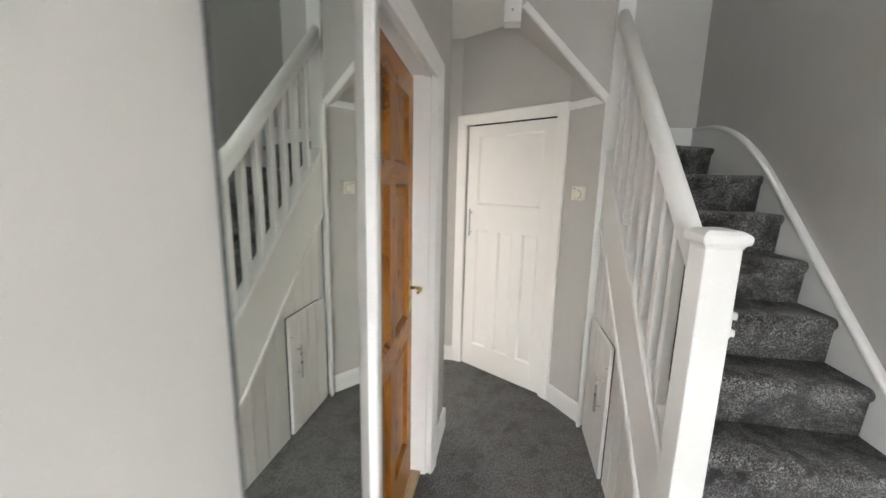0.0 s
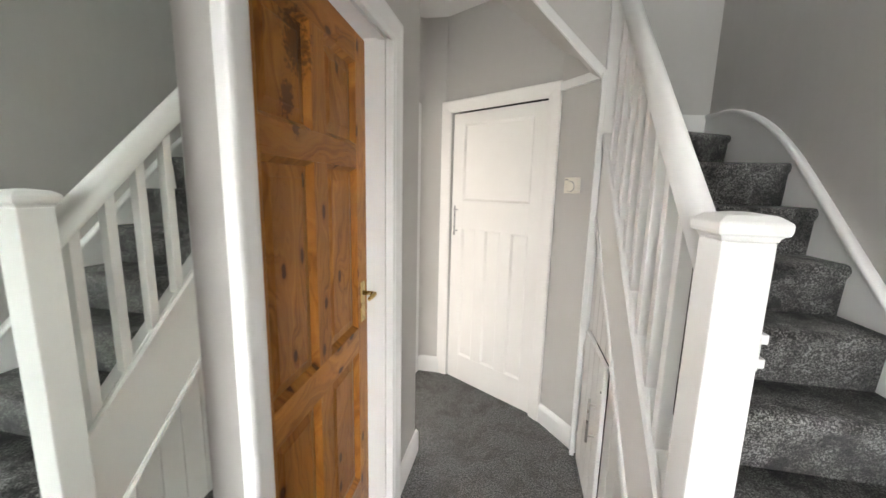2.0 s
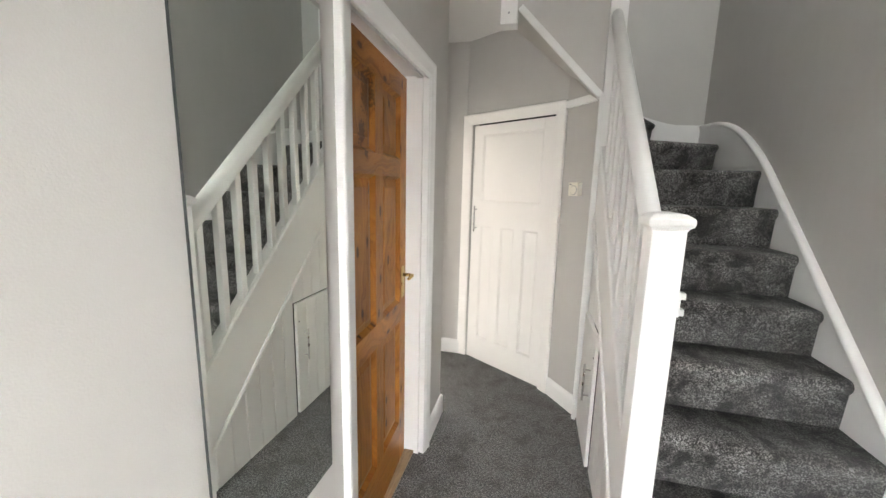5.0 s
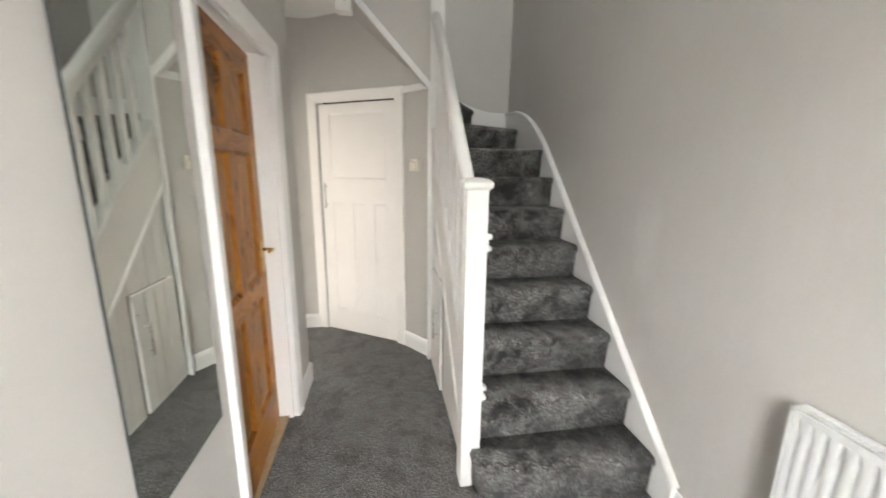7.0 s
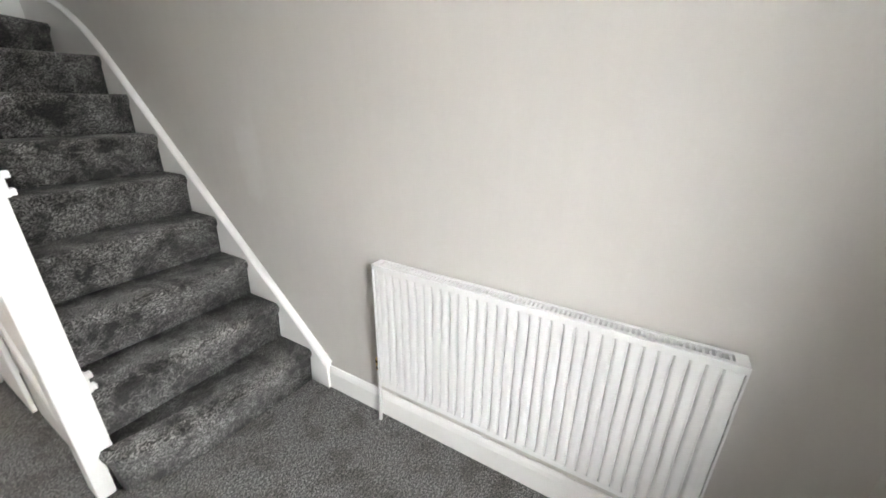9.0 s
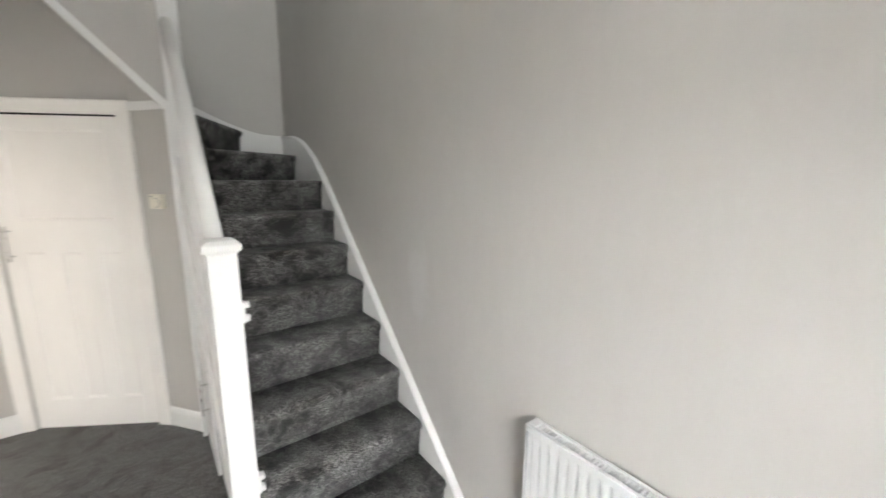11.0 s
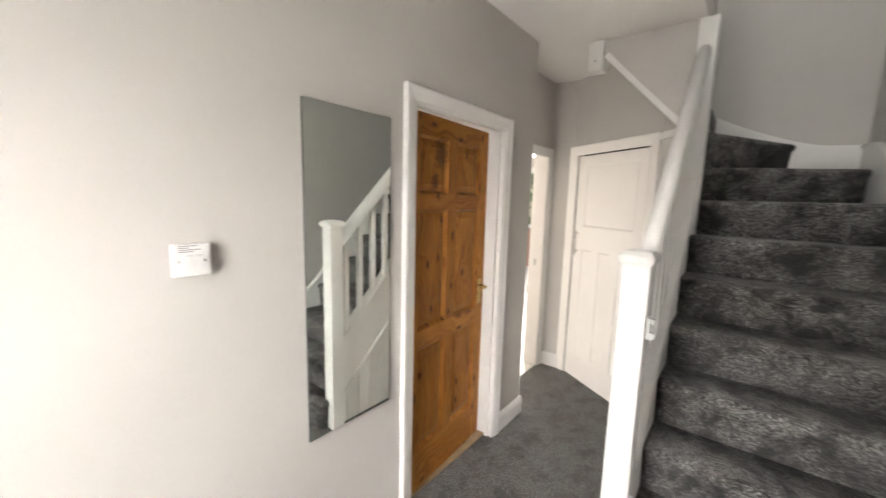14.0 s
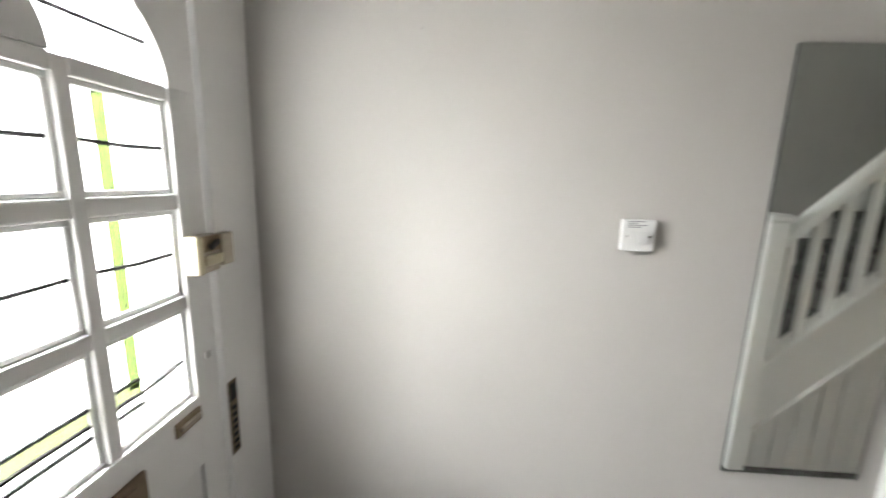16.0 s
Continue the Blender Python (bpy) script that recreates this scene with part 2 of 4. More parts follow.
m = Mat("patio_paving", 0.8)
m.colour(m.ramp(m.noise(5, 5), (0.3, (0.42, 0.40, 0.37)), (0.7, (0.58, 0.56, 0.52))))
PAVING = m.m
m = Mat("leaf_green", 0.6)
m.colour(m.ramp(m.noise(4, 3), (0.3, (0.04, 0.09, 0.02)), (0.7, (0.10, 0.17, 0.04))))
LEAF = m.m
m = Mat("red_brick", 0.85)
m.colour(m.ramp(m.noise(8, 5), (0.3, (0.30, 0.12, 0.08)), (0.7, (0.42, 0.19, 0.13))))
BRICK = m.m

# self-lit sheet in place of the daylit street and sky
m = Mat("street_glow", 1.0)
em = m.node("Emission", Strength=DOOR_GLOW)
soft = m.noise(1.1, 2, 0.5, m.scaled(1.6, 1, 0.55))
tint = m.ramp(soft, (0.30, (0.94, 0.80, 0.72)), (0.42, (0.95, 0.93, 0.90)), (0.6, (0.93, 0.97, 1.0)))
# emission rises with height, standing in for sky over a dimmer street
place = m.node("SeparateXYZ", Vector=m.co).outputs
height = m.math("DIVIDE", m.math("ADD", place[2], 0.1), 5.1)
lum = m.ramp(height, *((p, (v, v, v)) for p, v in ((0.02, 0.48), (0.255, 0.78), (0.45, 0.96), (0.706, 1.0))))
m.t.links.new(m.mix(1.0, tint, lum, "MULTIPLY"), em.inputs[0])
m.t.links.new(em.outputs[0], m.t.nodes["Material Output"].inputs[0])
STREET = m.m

# ---------------------------------------------------------------- geometry helpers


def link(name, bm, mat, parent=None, label="", smooth=False):
    bmesh.ops.recalc_face_normals(bm, faces=bm.faces)
    me = bpy.data.meshes.new(name)
    bm.to_mesh(me)
    bm.free()
    me.materials.append(mat)
    if smooth:
        for p in me.polygons:
            p.use_smooth = True
    ob = new(name, me)
    if parent is not None:
        ob.parent = parent
        up = parent.matrix_basis.copy()
        if parent.parent is not None:
            up = parent.parent.matrix_basis @ parent.matrix_parent_inverse @ up
        ob.matrix_parent_inverse = up.inverted()
    if label:
        ob["label"] = label
    return ob


def part(name, bm, material, parent, label="", smooth=False):
    return link(name, bm, material, parent, label, smooth)


def thing(name, at, label, category, kind="", group=""):
    e = new(name)
    e.empty_display_size = 0.1
    e.matrix_basis = Matrix.Translation(at)
    return tagged(e, label, category, group, kind)


def structure(name, bm, mat, label, category, smooth=False):
    return tagged(link(name, bm, mat, None, "", smooth), label, category, "", "structure")


def box(bm, a, b, bevel=0.0, seg=2):
    lo = [min(p, q) for p, q in zip(a, b)]
    hi = [max(p, q) for p, q in zip(a, b)]
    made = bmesh.ops.create_cube(bm, size=1.0)["verts"]
    for v in made:
        v.co = Vector([lo[i] + (v.co[i] + 0.5) * (hi[i] - lo[i]) for i in range(3)])
    if bevel:
        edges = list({e for v in made for e in v.link_edges})
        bmesh.ops.bevel(bm, geom=edges, offset=bevel, segments=seg, affect="EDGES", profile=0.6)
    return bm


def boxes(*pairs, bevel=0.0, seg=2):
    bm = bmesh.new()
    for a, b in pairs:
        box(bm, a, b, bevel, seg)
    return bm


def prism(points, axis, a, b, bevel=0.0, seg=2):
    """Extrude a flat outline along an axis. The outline's pairs are the other two axes in order."""
    bm = bmesh.new()

    def put(p, c):
        return {"x": (c, p[0], p[1]), "y": (p[0], c, p[1]), "z": (p[0], p[1], c)}[axis]
    va = [bm.verts.new(put(p, a)) for p in points]
    vb = [bm.verts.new(put(p, b)) for p in points]
    bm.faces.new(va)
    bm.faces.new(vb)
    n = len(points)
    for i in range(n):
        bm.faces.new((va[i], va[(i + 1) % n], vb[(i + 1) % n], vb[i]))
    bmesh.ops.recalc_face_normals(bm, faces=bm.faces)
    if bevel:
        bmesh.ops.bevel(bm, geom=bm.edges[:], offset=bevel, segments=seg, affect="EDGES", profile=0.6)
    return bm


def sweep(profile, points, normals=None, close=False):
    """A section (u across, v up) carried along points; u lies along the given side vector."""
    bm = bmesh.new()
    rings = []
    for (p, side, up) in points:
        rings.append([bm.verts.new(Vector(p) + Vector(side) * u + Vector(up) * v) for u, v in profile])
    n = len(profile)
    for r, s in zip(rings, rings[1:]):
        for i in range(n):
            bm.faces.new((r[i], r[(i + 1) % n], s[(i + 1) % n], s[i]))
    bm.faces.new(rings[0])
    bm.faces.new(rings[-1])
    return bm


def tube(points, radius, seg=10):
    """A round bar through points."""
    pts = [Vector(p) for p in points]
    bm = bmesh.new()
    rings = []
    for i, p in enumerate(pts):
        d = (pts[min(i + 1, len(pts) - 1)] - pts[max(i - 1, 0)]).normalized()
        side = d.cross(Vector((0.31, 0.2, 0.93))).normalized()
        up = side.cross(d).normalized()
        r = radius[i] if isinstance(radius, (list, tuple)) else radius
        rings.append([bm.verts.new(p + (side * math.cos(k * math.tau / seg) + up * math.sin(k * math.tau / seg)) * r) for k in range(seg)])
    for a, b in zip(rings, rings[1:]):
        for k in range(seg):
            bm.faces.new((a[k], a[(k + 1) % seg], b[(k + 1) % seg], b[k]))
    bm.faces.new(rings[0])
    bm.faces.new(rings[-1])
    return bm


def turned(bm, m):
    bmesh.ops.transform(bm, matrix=m, verts=bm.verts)
    return bm


# ---------------------------------------------------------------- the plan, metres
H = 2.60            # hall ceiling
FRONT = -1.908      # inner face of the front wall
RIGHT = 1.735       # stair wall
BACK = 2.42         # end of the stairwell
CORNER = 1.245      # end of the mirror wall
NOOK = -0.25        # wall with the kitchen doorway
TOP = 5.0           # upper ceiling
OPEN_A, OPEN_B, OPEN_H = 0.075, 0.850, 1.985   # pine door opening
KA, KB, KH = 1.36, 2.07, 1.955                 # kitchen doorway
RISE, GOING, FIRST = 0.2, 0.206, 0.034

floor = structure("floor", prism([(-0.10, FRONT - 0.02), (RIGHT + 0.1, FRONT - 0.02), (RIGHT + 0.1, BACK + 0.1), (-0.25, BACK + 0.1), (-0.25, 1.2), (-0.10, 1.2)], "z", -0.12, 0.0),
                  FLOOR_CARPET, "dark grey cut-pile carpet laid wall to wall", "floor")

structure("wall_left", boxes(((-0.12, FRONT - 0.15, 0), (0, OPEN_A - 0.03, H + 0.2)), ((-0.12, OPEN_A - 0.03, OPEN_H + 0.03), (0, OPEN_B + 0.03, H + 0.2)),
                             ((-0.12, OPEN_B + 0.03, 0), (0, CORNER, H + 0.2))), WALL, "pale grey painted hall wall around the pine door", "wall")
structure("wall_nook_return", boxes(((-0.37, CORNER - 0.12, 0), (-0.12, CORNER, H + 0.2))), WALL, "pale grey painted return of the hall wall", "wall")
structure("wall_nook", boxes(((NOOK - 0.12, CORNER, 0), (NOOK, KA - 0.03, H + 0.2)), ((NOOK - 0.12, KA - 0.03, KH + 0.03), (NOOK, KB + 0.03, H + 0.2)),
                             ((NOOK - 0.12, KB + 0.03, 0), (NOOK, 2.30, H + 0.2))), WALL, "pale grey painted wall around the kitchen doorway", "wall")
# end of the nook, with a softly rounded corner
arc = [(NOOK + 0.06 - 0.06 * math.cos(a), 2.108 + 0.06 * math.sin(a)) for a in np.linspace(0, math.pi / 2, 7)]
structure("wall_nook_end", prism([(NOOK, 2.30)] + arc + [(-0.055, 2.168), (-0.055, 2.30)], "z", 0, H + 0.2), WALL, "pale grey painted end wall beside the cupboard door", "wall")

# cupboard wall: runs at an angle behind the stairs
P0 = Vector((0.012, 2.132, 0))
DIR = Vector((0.846, -0.533, 0))
OUT = Vector((-0.533, -0.846, 0))
SLANT = Matrix((( DIR.x, -OUT.x, 0, P0.x), (DIR.y, -OUT.y, 0, P0.y), (0, 0, 1, 0), (0, 0, 0, 1)))   # x along, y inwards, z up
LEAF_W, LEAF_H = 0.742, 1.958
structure("wall_cupboard", turned(boxes(((-0.25, 0.0, 0), (-0.012, 0.09, H + 0.2)), ((-0.012, 0.0, LEAF_H + 0.02), (LEAF_W + 0.012, 0.09, H + 0.2)), ((LEAF_W + 0.012, 0.0, 0), (LEAF_W + 0.075, 0.09, H + 0.2))), SLANT),
          WALL, "pale grey painted wall above the cupboard door", "wall")
Q0, Q1 = P0 + DIR * (LEAF_W + 0.06), Vector((0.862, 1.475, 0))
QD = (Q1 - Q0).normalized()
QN = Vector((QD.y, -QD.x, 0))
if QN.x > 0:
    QN = -QN
qb = [Q0, Q1, Q1 - QN * 0.06, Q0 - QN * 0.06]
structure("wall_thermostat", prism([(p.x, p.y) for p in qb], "z", 0, 2.20), WALL, "narrow pale grey wall strip with thermostat", "wall")

structure("wall_right", boxes(((RIGHT, FRONT - 0.15, -0.1), (RIGHT + 0.12, BACK + 0.12, TOP))), STAIR_WALL, "tall pale grey painted stair wall", "wall")
structure("wall_back", boxes(((-0.37, BACK, 1.2), (RIGHT, BACK + 0.12, TOP))), WALL, "pale grey painted end wall of the stairwell", "wall")
DL, DR = 0.205, 1.025          # front door leaf
structure("wall_front", boxes(((0, FRONT - 0.15, 2.12), (RIGHT, FRONT, TOP)), ((1.12, FRONT - 0.15, 0), (RIGHT, FRONT, 2.12)), ((0.0, FRONT - 0.15, 0), (0.075, FRONT, 2.12))),
          WALL, "pale grey painted front wall around the door", "wall")
structure("ceiling", boxes(((-0.37, FRONT, H), (0.90, 1.50, H + 0.2)), ((-0.37, 1.50, H), (0.36, 2.42, H + 0.2)), ((0.90, FRONT, H), (RIGHT, -0.35, H + 0.2))),
          CEIL, "white painted hall ceiling", "ceiling")
structure("landing_fascia", boxes(((0.90, -0.35, H - 0.01), (0.935, 1.43, H + 0.22)), ((0.90, -0.35, H - 0.01), (RIGHT, -0.32, H + 0.22))), WALL, "painted edge of the landing floor", "trim")
structure("wall_upper_left", boxes(((-0.49, -0.47, H + 0.2), (-0.37, BACK + 0.12, TOP))),
          WALL, "pale grey painted landing wall", "wall")
# unseen opening, assumed to hold the landing lamp
structure("wall_upper_front", boxes(((-0.37, -0.47, H + 0.2), (0.70, -0.35, TOP)), ((1.60, -0.47, H + 0.2), (RIGHT, -0.35, TOP)), ((0.70, -0.47, H + 0.2), (1.60, -0.35, 3.45)), ((0.70, -0.47, 4.45), (1.60, -0.35, TOP))), WALL, "pale grey painted landing wall", "wall")
structure("ceiling_upper", boxes(((-0.49, -0.47, TOP), (RIGHT + 0.12, BACK + 0.12, TOP + 0.1))), CEIL, "white painted landing ceiling", "ceiling")

# plastered side and underside of the upper flight
FACE = 1.462
SL0, SL1 = (0.36, 2.492), (0.865, 1.960)     # lower edge of the sloping side
structure("upper_flight_side", prism([(0.34, H + 0.2), (0.34, SL0[1] + 0.03), SL0, SL1, (0.905, SL1[1] - 0.03), (0.905, H + 0.2)], "y", FACE, FACE + 0.05), WALL,
          "pale grey plastered side of the upper stair flight", "wall")
structure("upper_flight_soffit", prism([(0.25, 2.64), (0.36, 2.525), (0.90, 1.975), (0.95, 2.02), (0.40, 2.66)], "y", FACE + 0.05, 2.42), WALL,
          "pale grey plastered underside of the upper stair flight", "ceiling")
d = (Vector((SL1[0], 0, SL1[1])) - Vector((SL0[0], 0, SL0[1]))).normalized()
n = Vector((-d.z, 0, d.x)) * -1
pts = [(SL0[0], SL0[1]), (SL1[0], SL1[1]), (SL1[0] + n.x * -0.038, SL1[1] - n.z * 0.038), (SL0[0] - n.x * 0.038, SL0[1] - n.z * 0.038)]
structure("upper_flight_trim", prism(pts, "y", FACE - 0.024, FACE, 0.005), WHITE, "white painted sloping trim board", "trim")
drop = thing("drop_newel", (0.31, 1.48, 2.415), "white painted newel post end hanging below the ceiling", "newel post", "structure")
part("post", boxes(((0.262, 1.436, 2.415), (0.358, 1.53, H)), bevel=0.004), WHITE, drop)
part("plug", turned(boxes(((-0.005, -0.002, -0.005), (0.005, 0.0, 0.005))), pose(0.309, 1.436, 2.475)), PRINT, drop)


# skirting boards with a rounded top
def skirting(name, a, b, out, height=0.125, thick=0.018, parent=None):
    a, b, o = Vector(a), Vector(b), Vector(out).normalized()
    prof = [(0, 0), (thick, 0), (thick, height - 0.03), (thick * 0.75, height - 0.012), (thick * 0.35, height), (0, height)]
    bm = sweep(prof, [(a, o, (0, 0, 1)), (b, o, (0, 0, 1))])
    return structure(name, bm, WHITE, "white painted skirting board", "skirting board")


skirting("baseboard_left_near", (0, FRONT, 0), (0, -0.002, 0), (1, 0, 0))
skirting("baseboard_left_far", (0, 0.926, 0), (0, CORNER + 0.018, 0), (1, 0, 0))
skirting("baseboard_return", (0.018, CORNER, 0), (NOOK, CORNER, 0), (0, 1, 0))
skirting("baseboard_nook_end", (NOOK, 2.168, 0), (-0.062, 2.168, 0), (0, -1, 0))
skirting("baseboard_thermostat", Q0 - QD * 0.004, Q1, QN)
skirting("baseboard_right", (RIGHT, FRONT, 0), (RIGHT, -0.066, 0), (-1, 0, 0))
skirting("baseboard_front", (1.13, FRONT, 0), (RIGHT - 0.018, FRONT, 0), (0, 1, 0))


# ---------------------------------------------------------------- door casings
def casing_bm(w_out, h_out, face_w):
    """A mitred architrave round an opening, in a local frame: x along the wall, y out of the wall, z up. The outline runs up, across and down."""
    prof = [(0.0, 0.0), (0.0, 0.021), (0.003, 0.0245), (0.010, 0.0255), (0.018, 0.0245), (0.030, 0.0215), (face_w - 0.024, 0.0175), (face_w - 0.018, 0.0165), (face_w - 0.013, 0.0135), (face_w - 0.004, 0.0115), (face_w, 0.009), (face_w, 0.0)]
    bm = bmesh.new()
    rings = []
    for px, pz, sx, sz in ((0, 0, 1, 0), (0, h_out, 1, -1), (w_out, h_out, -1, -1), (w_out, 0, -1, 0)):
        rings.append([bm.verts.new((px + sx * u, v, pz + sz * u)) for u, v in prof])
    for r, s in zip(rings, rings[1:]):
        for i in range(len(prof)):
            j = (i + 1) % len(prof)
            bm.faces.new((r[i], r[j], s[j], s[i]))
    bm.faces.new(rings[0])
    bm.faces.new(rings[-1])
    return bm


WALL_L = Matrix(((0, 1, 0, 0), (1, 0, 0, 0), (0, 0, 1, 0), (0, 0, 0, 1)))      # x along y, y out along +x
structure("door_frame_pine", turned(casing_bm(0.924, 2.05, 0.078), WALL_L), WHITE, "white gloss architrave around the pine door", "door frame")
structure("door_lining_pine", boxes(((-0.125, OPEN_A - 0.028, 0), (0.003, OPEN_A, OPEN_H)), ((-0.125, OPEN_B, 0), (0.003, OPEN_B + 0.028, OPEN_H)), ((-0.125, OPEN_A - 0.028, OPEN_H), (0.003, OPEN_B + 0.028, OPEN_H + 0.028)),
                                    ((-0.045, OPEN_B - 0.013, 0), (-0.02, OPEN_B, OPEN_H)), ((-0.045, OPEN_A, OPEN_H - 0.013), (-0.02, OPEN_B, OPEN_H))), WHITE, "white gloss door lining", "door frame")
structure("threshold", boxes(((-0.10, OPEN_A, 0.0), (-0.045, OPEN_B, 0.008)), bevel=0.003), THRESH, "worn brown timber threshold strip", "threshold")
structure("door_frame_kitchen", turned(casing_bm(KB + 0.078 - (KA - 0.078), KH + 0.075, 0.078), Matrix.Translation((NOOK, KA - 0.078, 0)) @ WALL_L), WHITE, "white gloss architrave around the kitchen doorway", "door frame")
structure("door_lining_kitchen", boxes(((NOOK - 0.125, KA - 0.028, 0), (NOOK + 0.003, KA, KH)), ((NOOK - 0.125, KB, 0), (NOOK + 0.003, KB + 0.028, KH)), ((NOOK - 0.125, KA - 0.028, KH), (NOOK + 0.003, KB + 0.028, KH + 0.028))), CREAM, "cream painted kitchen door lining", "door frame")
plate = tagged(link("strike_plate", boxes(((NOOK - 0.075, KB - 0.004, 0.97), (NOOK - 0.05, KB, 1.03)), bevel=0.001), STEEL), "small steel strike plate on the door lining", "strike plate")
CASE_C = Matrix(((DIR.x, OUT.x, 0, P0.x), (DIR.y, OUT.y, 0, P0.y), (0, 0, 1, 0), (0, 0, 0, 1)))
structure("door_frame_cupboard", turned(casing_bm(0.90, 2.040, 0.078), CASE_C @ Matrix.Translation((-0.094, 0, 0))), CREAM, "white painted architrave around the cupboard door", "door frame")
structure("thermostat_wall_trim", prism([((Q0 + QN * 0.022).x, (Q0 + QN * 0.022).y), ((Q1 + QN * 0.022).x, (Q1 + QN * 0.022).y), (Q1.x, Q1.y), (Q0.x, Q0.y)], "z", 1.985, 2.03, 0.004), WHITE, "white painted trim strip at soffit level", "trim")


# ---------------------------------------------------------------- panelled doors
def hole_frame(bm, x0, x1, z0, z1, y0, y1):
    """A sunk bevel round a panel: four sloping strips from the face y0 to the depth y1."""
    s = 0.014
    o = [(x0, z0), (x1, z0), (x1, z1), (x0, z1)]
    i = [(x0 + s, z0 + s), (x1 - s, z0 + s), (x1 - s, z1 - s), (x0 + s, z1 - s)]
    vo = [bm.verts.new((x, y0, z)) for x, z in o]
    vi = [bm.verts.new((x, y1, z)) for x, z in i]
    for k in range(4):
        bm.faces.new((vo[k], vo[(k + 1) % 4], vi[(k + 1) % 4], vi[k]))


def raised_panel(x0, x1, z0, z1, face, mat_depth):
    """A fielded panel, raised in the middle, seen from -y."""
    bm = bmesh.new()
    steps = [(0.0, mat_depth), (0.014, mat_depth), (0.045, mat_depth - 0.007), (0.048, mat_depth - 0.009)]
    rings = []
    for inset, y in steps:
        rings.append([bm.verts.new((x, y, z)) for x, z in ((x0 + inset, z0 + inset), (x1 - inset, z0 + inset), (x1 - inset, z1 - inset), (x0 + inset, z1 - inset))])
    for r, s in zip(rings, rings[1:]):
        for k in range(4):
            bm.faces.new((r[k], r[(k + 1) % 4], s[(k + 1) % 4], s[k]))
    bm.faces.new(rings[-1])
    back = [bm.verts.new((x, 0.028, z)) for x, z in ((x0, z0), (x1, z0), (x1, z1), (x0, z1))]
    for k in range(4):
        bm.faces.new((rings[0][k], rings[0][(k + 1) % 4], back[(k + 1) % 4], back[k]))
    bm.faces.new(back)
    return bm


def pine_door():
    """Local: x from the hinge, y into the room beyond, z up."""
    w, h, t = 0.762, 1.972, 0.038
    door = thing("door_1", (0, 0, 0), "stained knotty pine six-panel door standing slightly ajar", "door", "structure")
    st, mu = 0.098, 0.085
    rows = [(0.24, 0.80), (0.90, 1.51), (1.592, 1.872)]
    c0, c1 = (st, w / 2 - mu / 2), (w / 2 + mu / 2, w - st)
    part("stile", boxes(((0, 0, 0.008), (st, t, h)), bevel=0.002), PINE_Z, door)
    part("stile", boxes(((w - st, 0, 0.008), (w, t, h)), bevel=0.002), PINE_Z, door)
    for a, b in ((0.008, 0.24), (0.80, 0.90), (1.51, 1.592), (1.872, h)):
        part("rail", boxes(((st, 0, a), (w - st, t, b)), bevel=0.0015), PINE_Y, door)
    for a, b in rows:
        part("mullion", boxes(((c0[1], 0, a), (c1[0], t, b)), bevel=0.0015), PINE_Z, door)
    for a, b in rows:
        for x0, x1 in (c0, c1):
            p = part("panel", raised_panel(x0, x1, a, b, 0.0, 0.020), PINE_Z, door)
            bm = bmesh.new()
            hole_frame(bm, x0, x1, a, b, 0.0005, 0.0195)
            part("moulding", bm, PINE_Z, p)
    hp = part("latch_plate", boxes(((w - 0.072, -0.004, 0.915), (w - 0.030, 0, 1.075)), bevel=0.0015), BRASS, door, "worn brass lever plate")
    lev = tube([(w - 0.051, -0.003, 1.03), (w - 0.051, -0.045, 1.03), (w - 0.058, -0.052, 1.03), (w - 0.080, -0.056, 1.032), (w - 0.105, -0.053, 1.029), (w - 0.114, -0.046, 1.022)], [0.009, 0.008, 0.009, 0.0075, 0.0075, 0.006])
    part("lever", lev, BRASS, hp, "brass lever handle", True)
    for z in (0.25, 1.0, 1.75):
        part("hinge", boxes(((-0.006, -0.003, z), (0.004, 0.03, z + 0.075)), bevel=0.001), BRASS, door)
    return door


pd = pine_door()
# hinged on the near jamb, turned a little into the room
ang = -3.6
pd.matrix_basis = Matrix(((0, -1, 0, -0.052), (1, 0, 0, OPEN_A + 0.004), (0, 0, 1, 0), (0, 0, 0, 1))) @ pose(0, 0, 0, 0, 0, -ang)


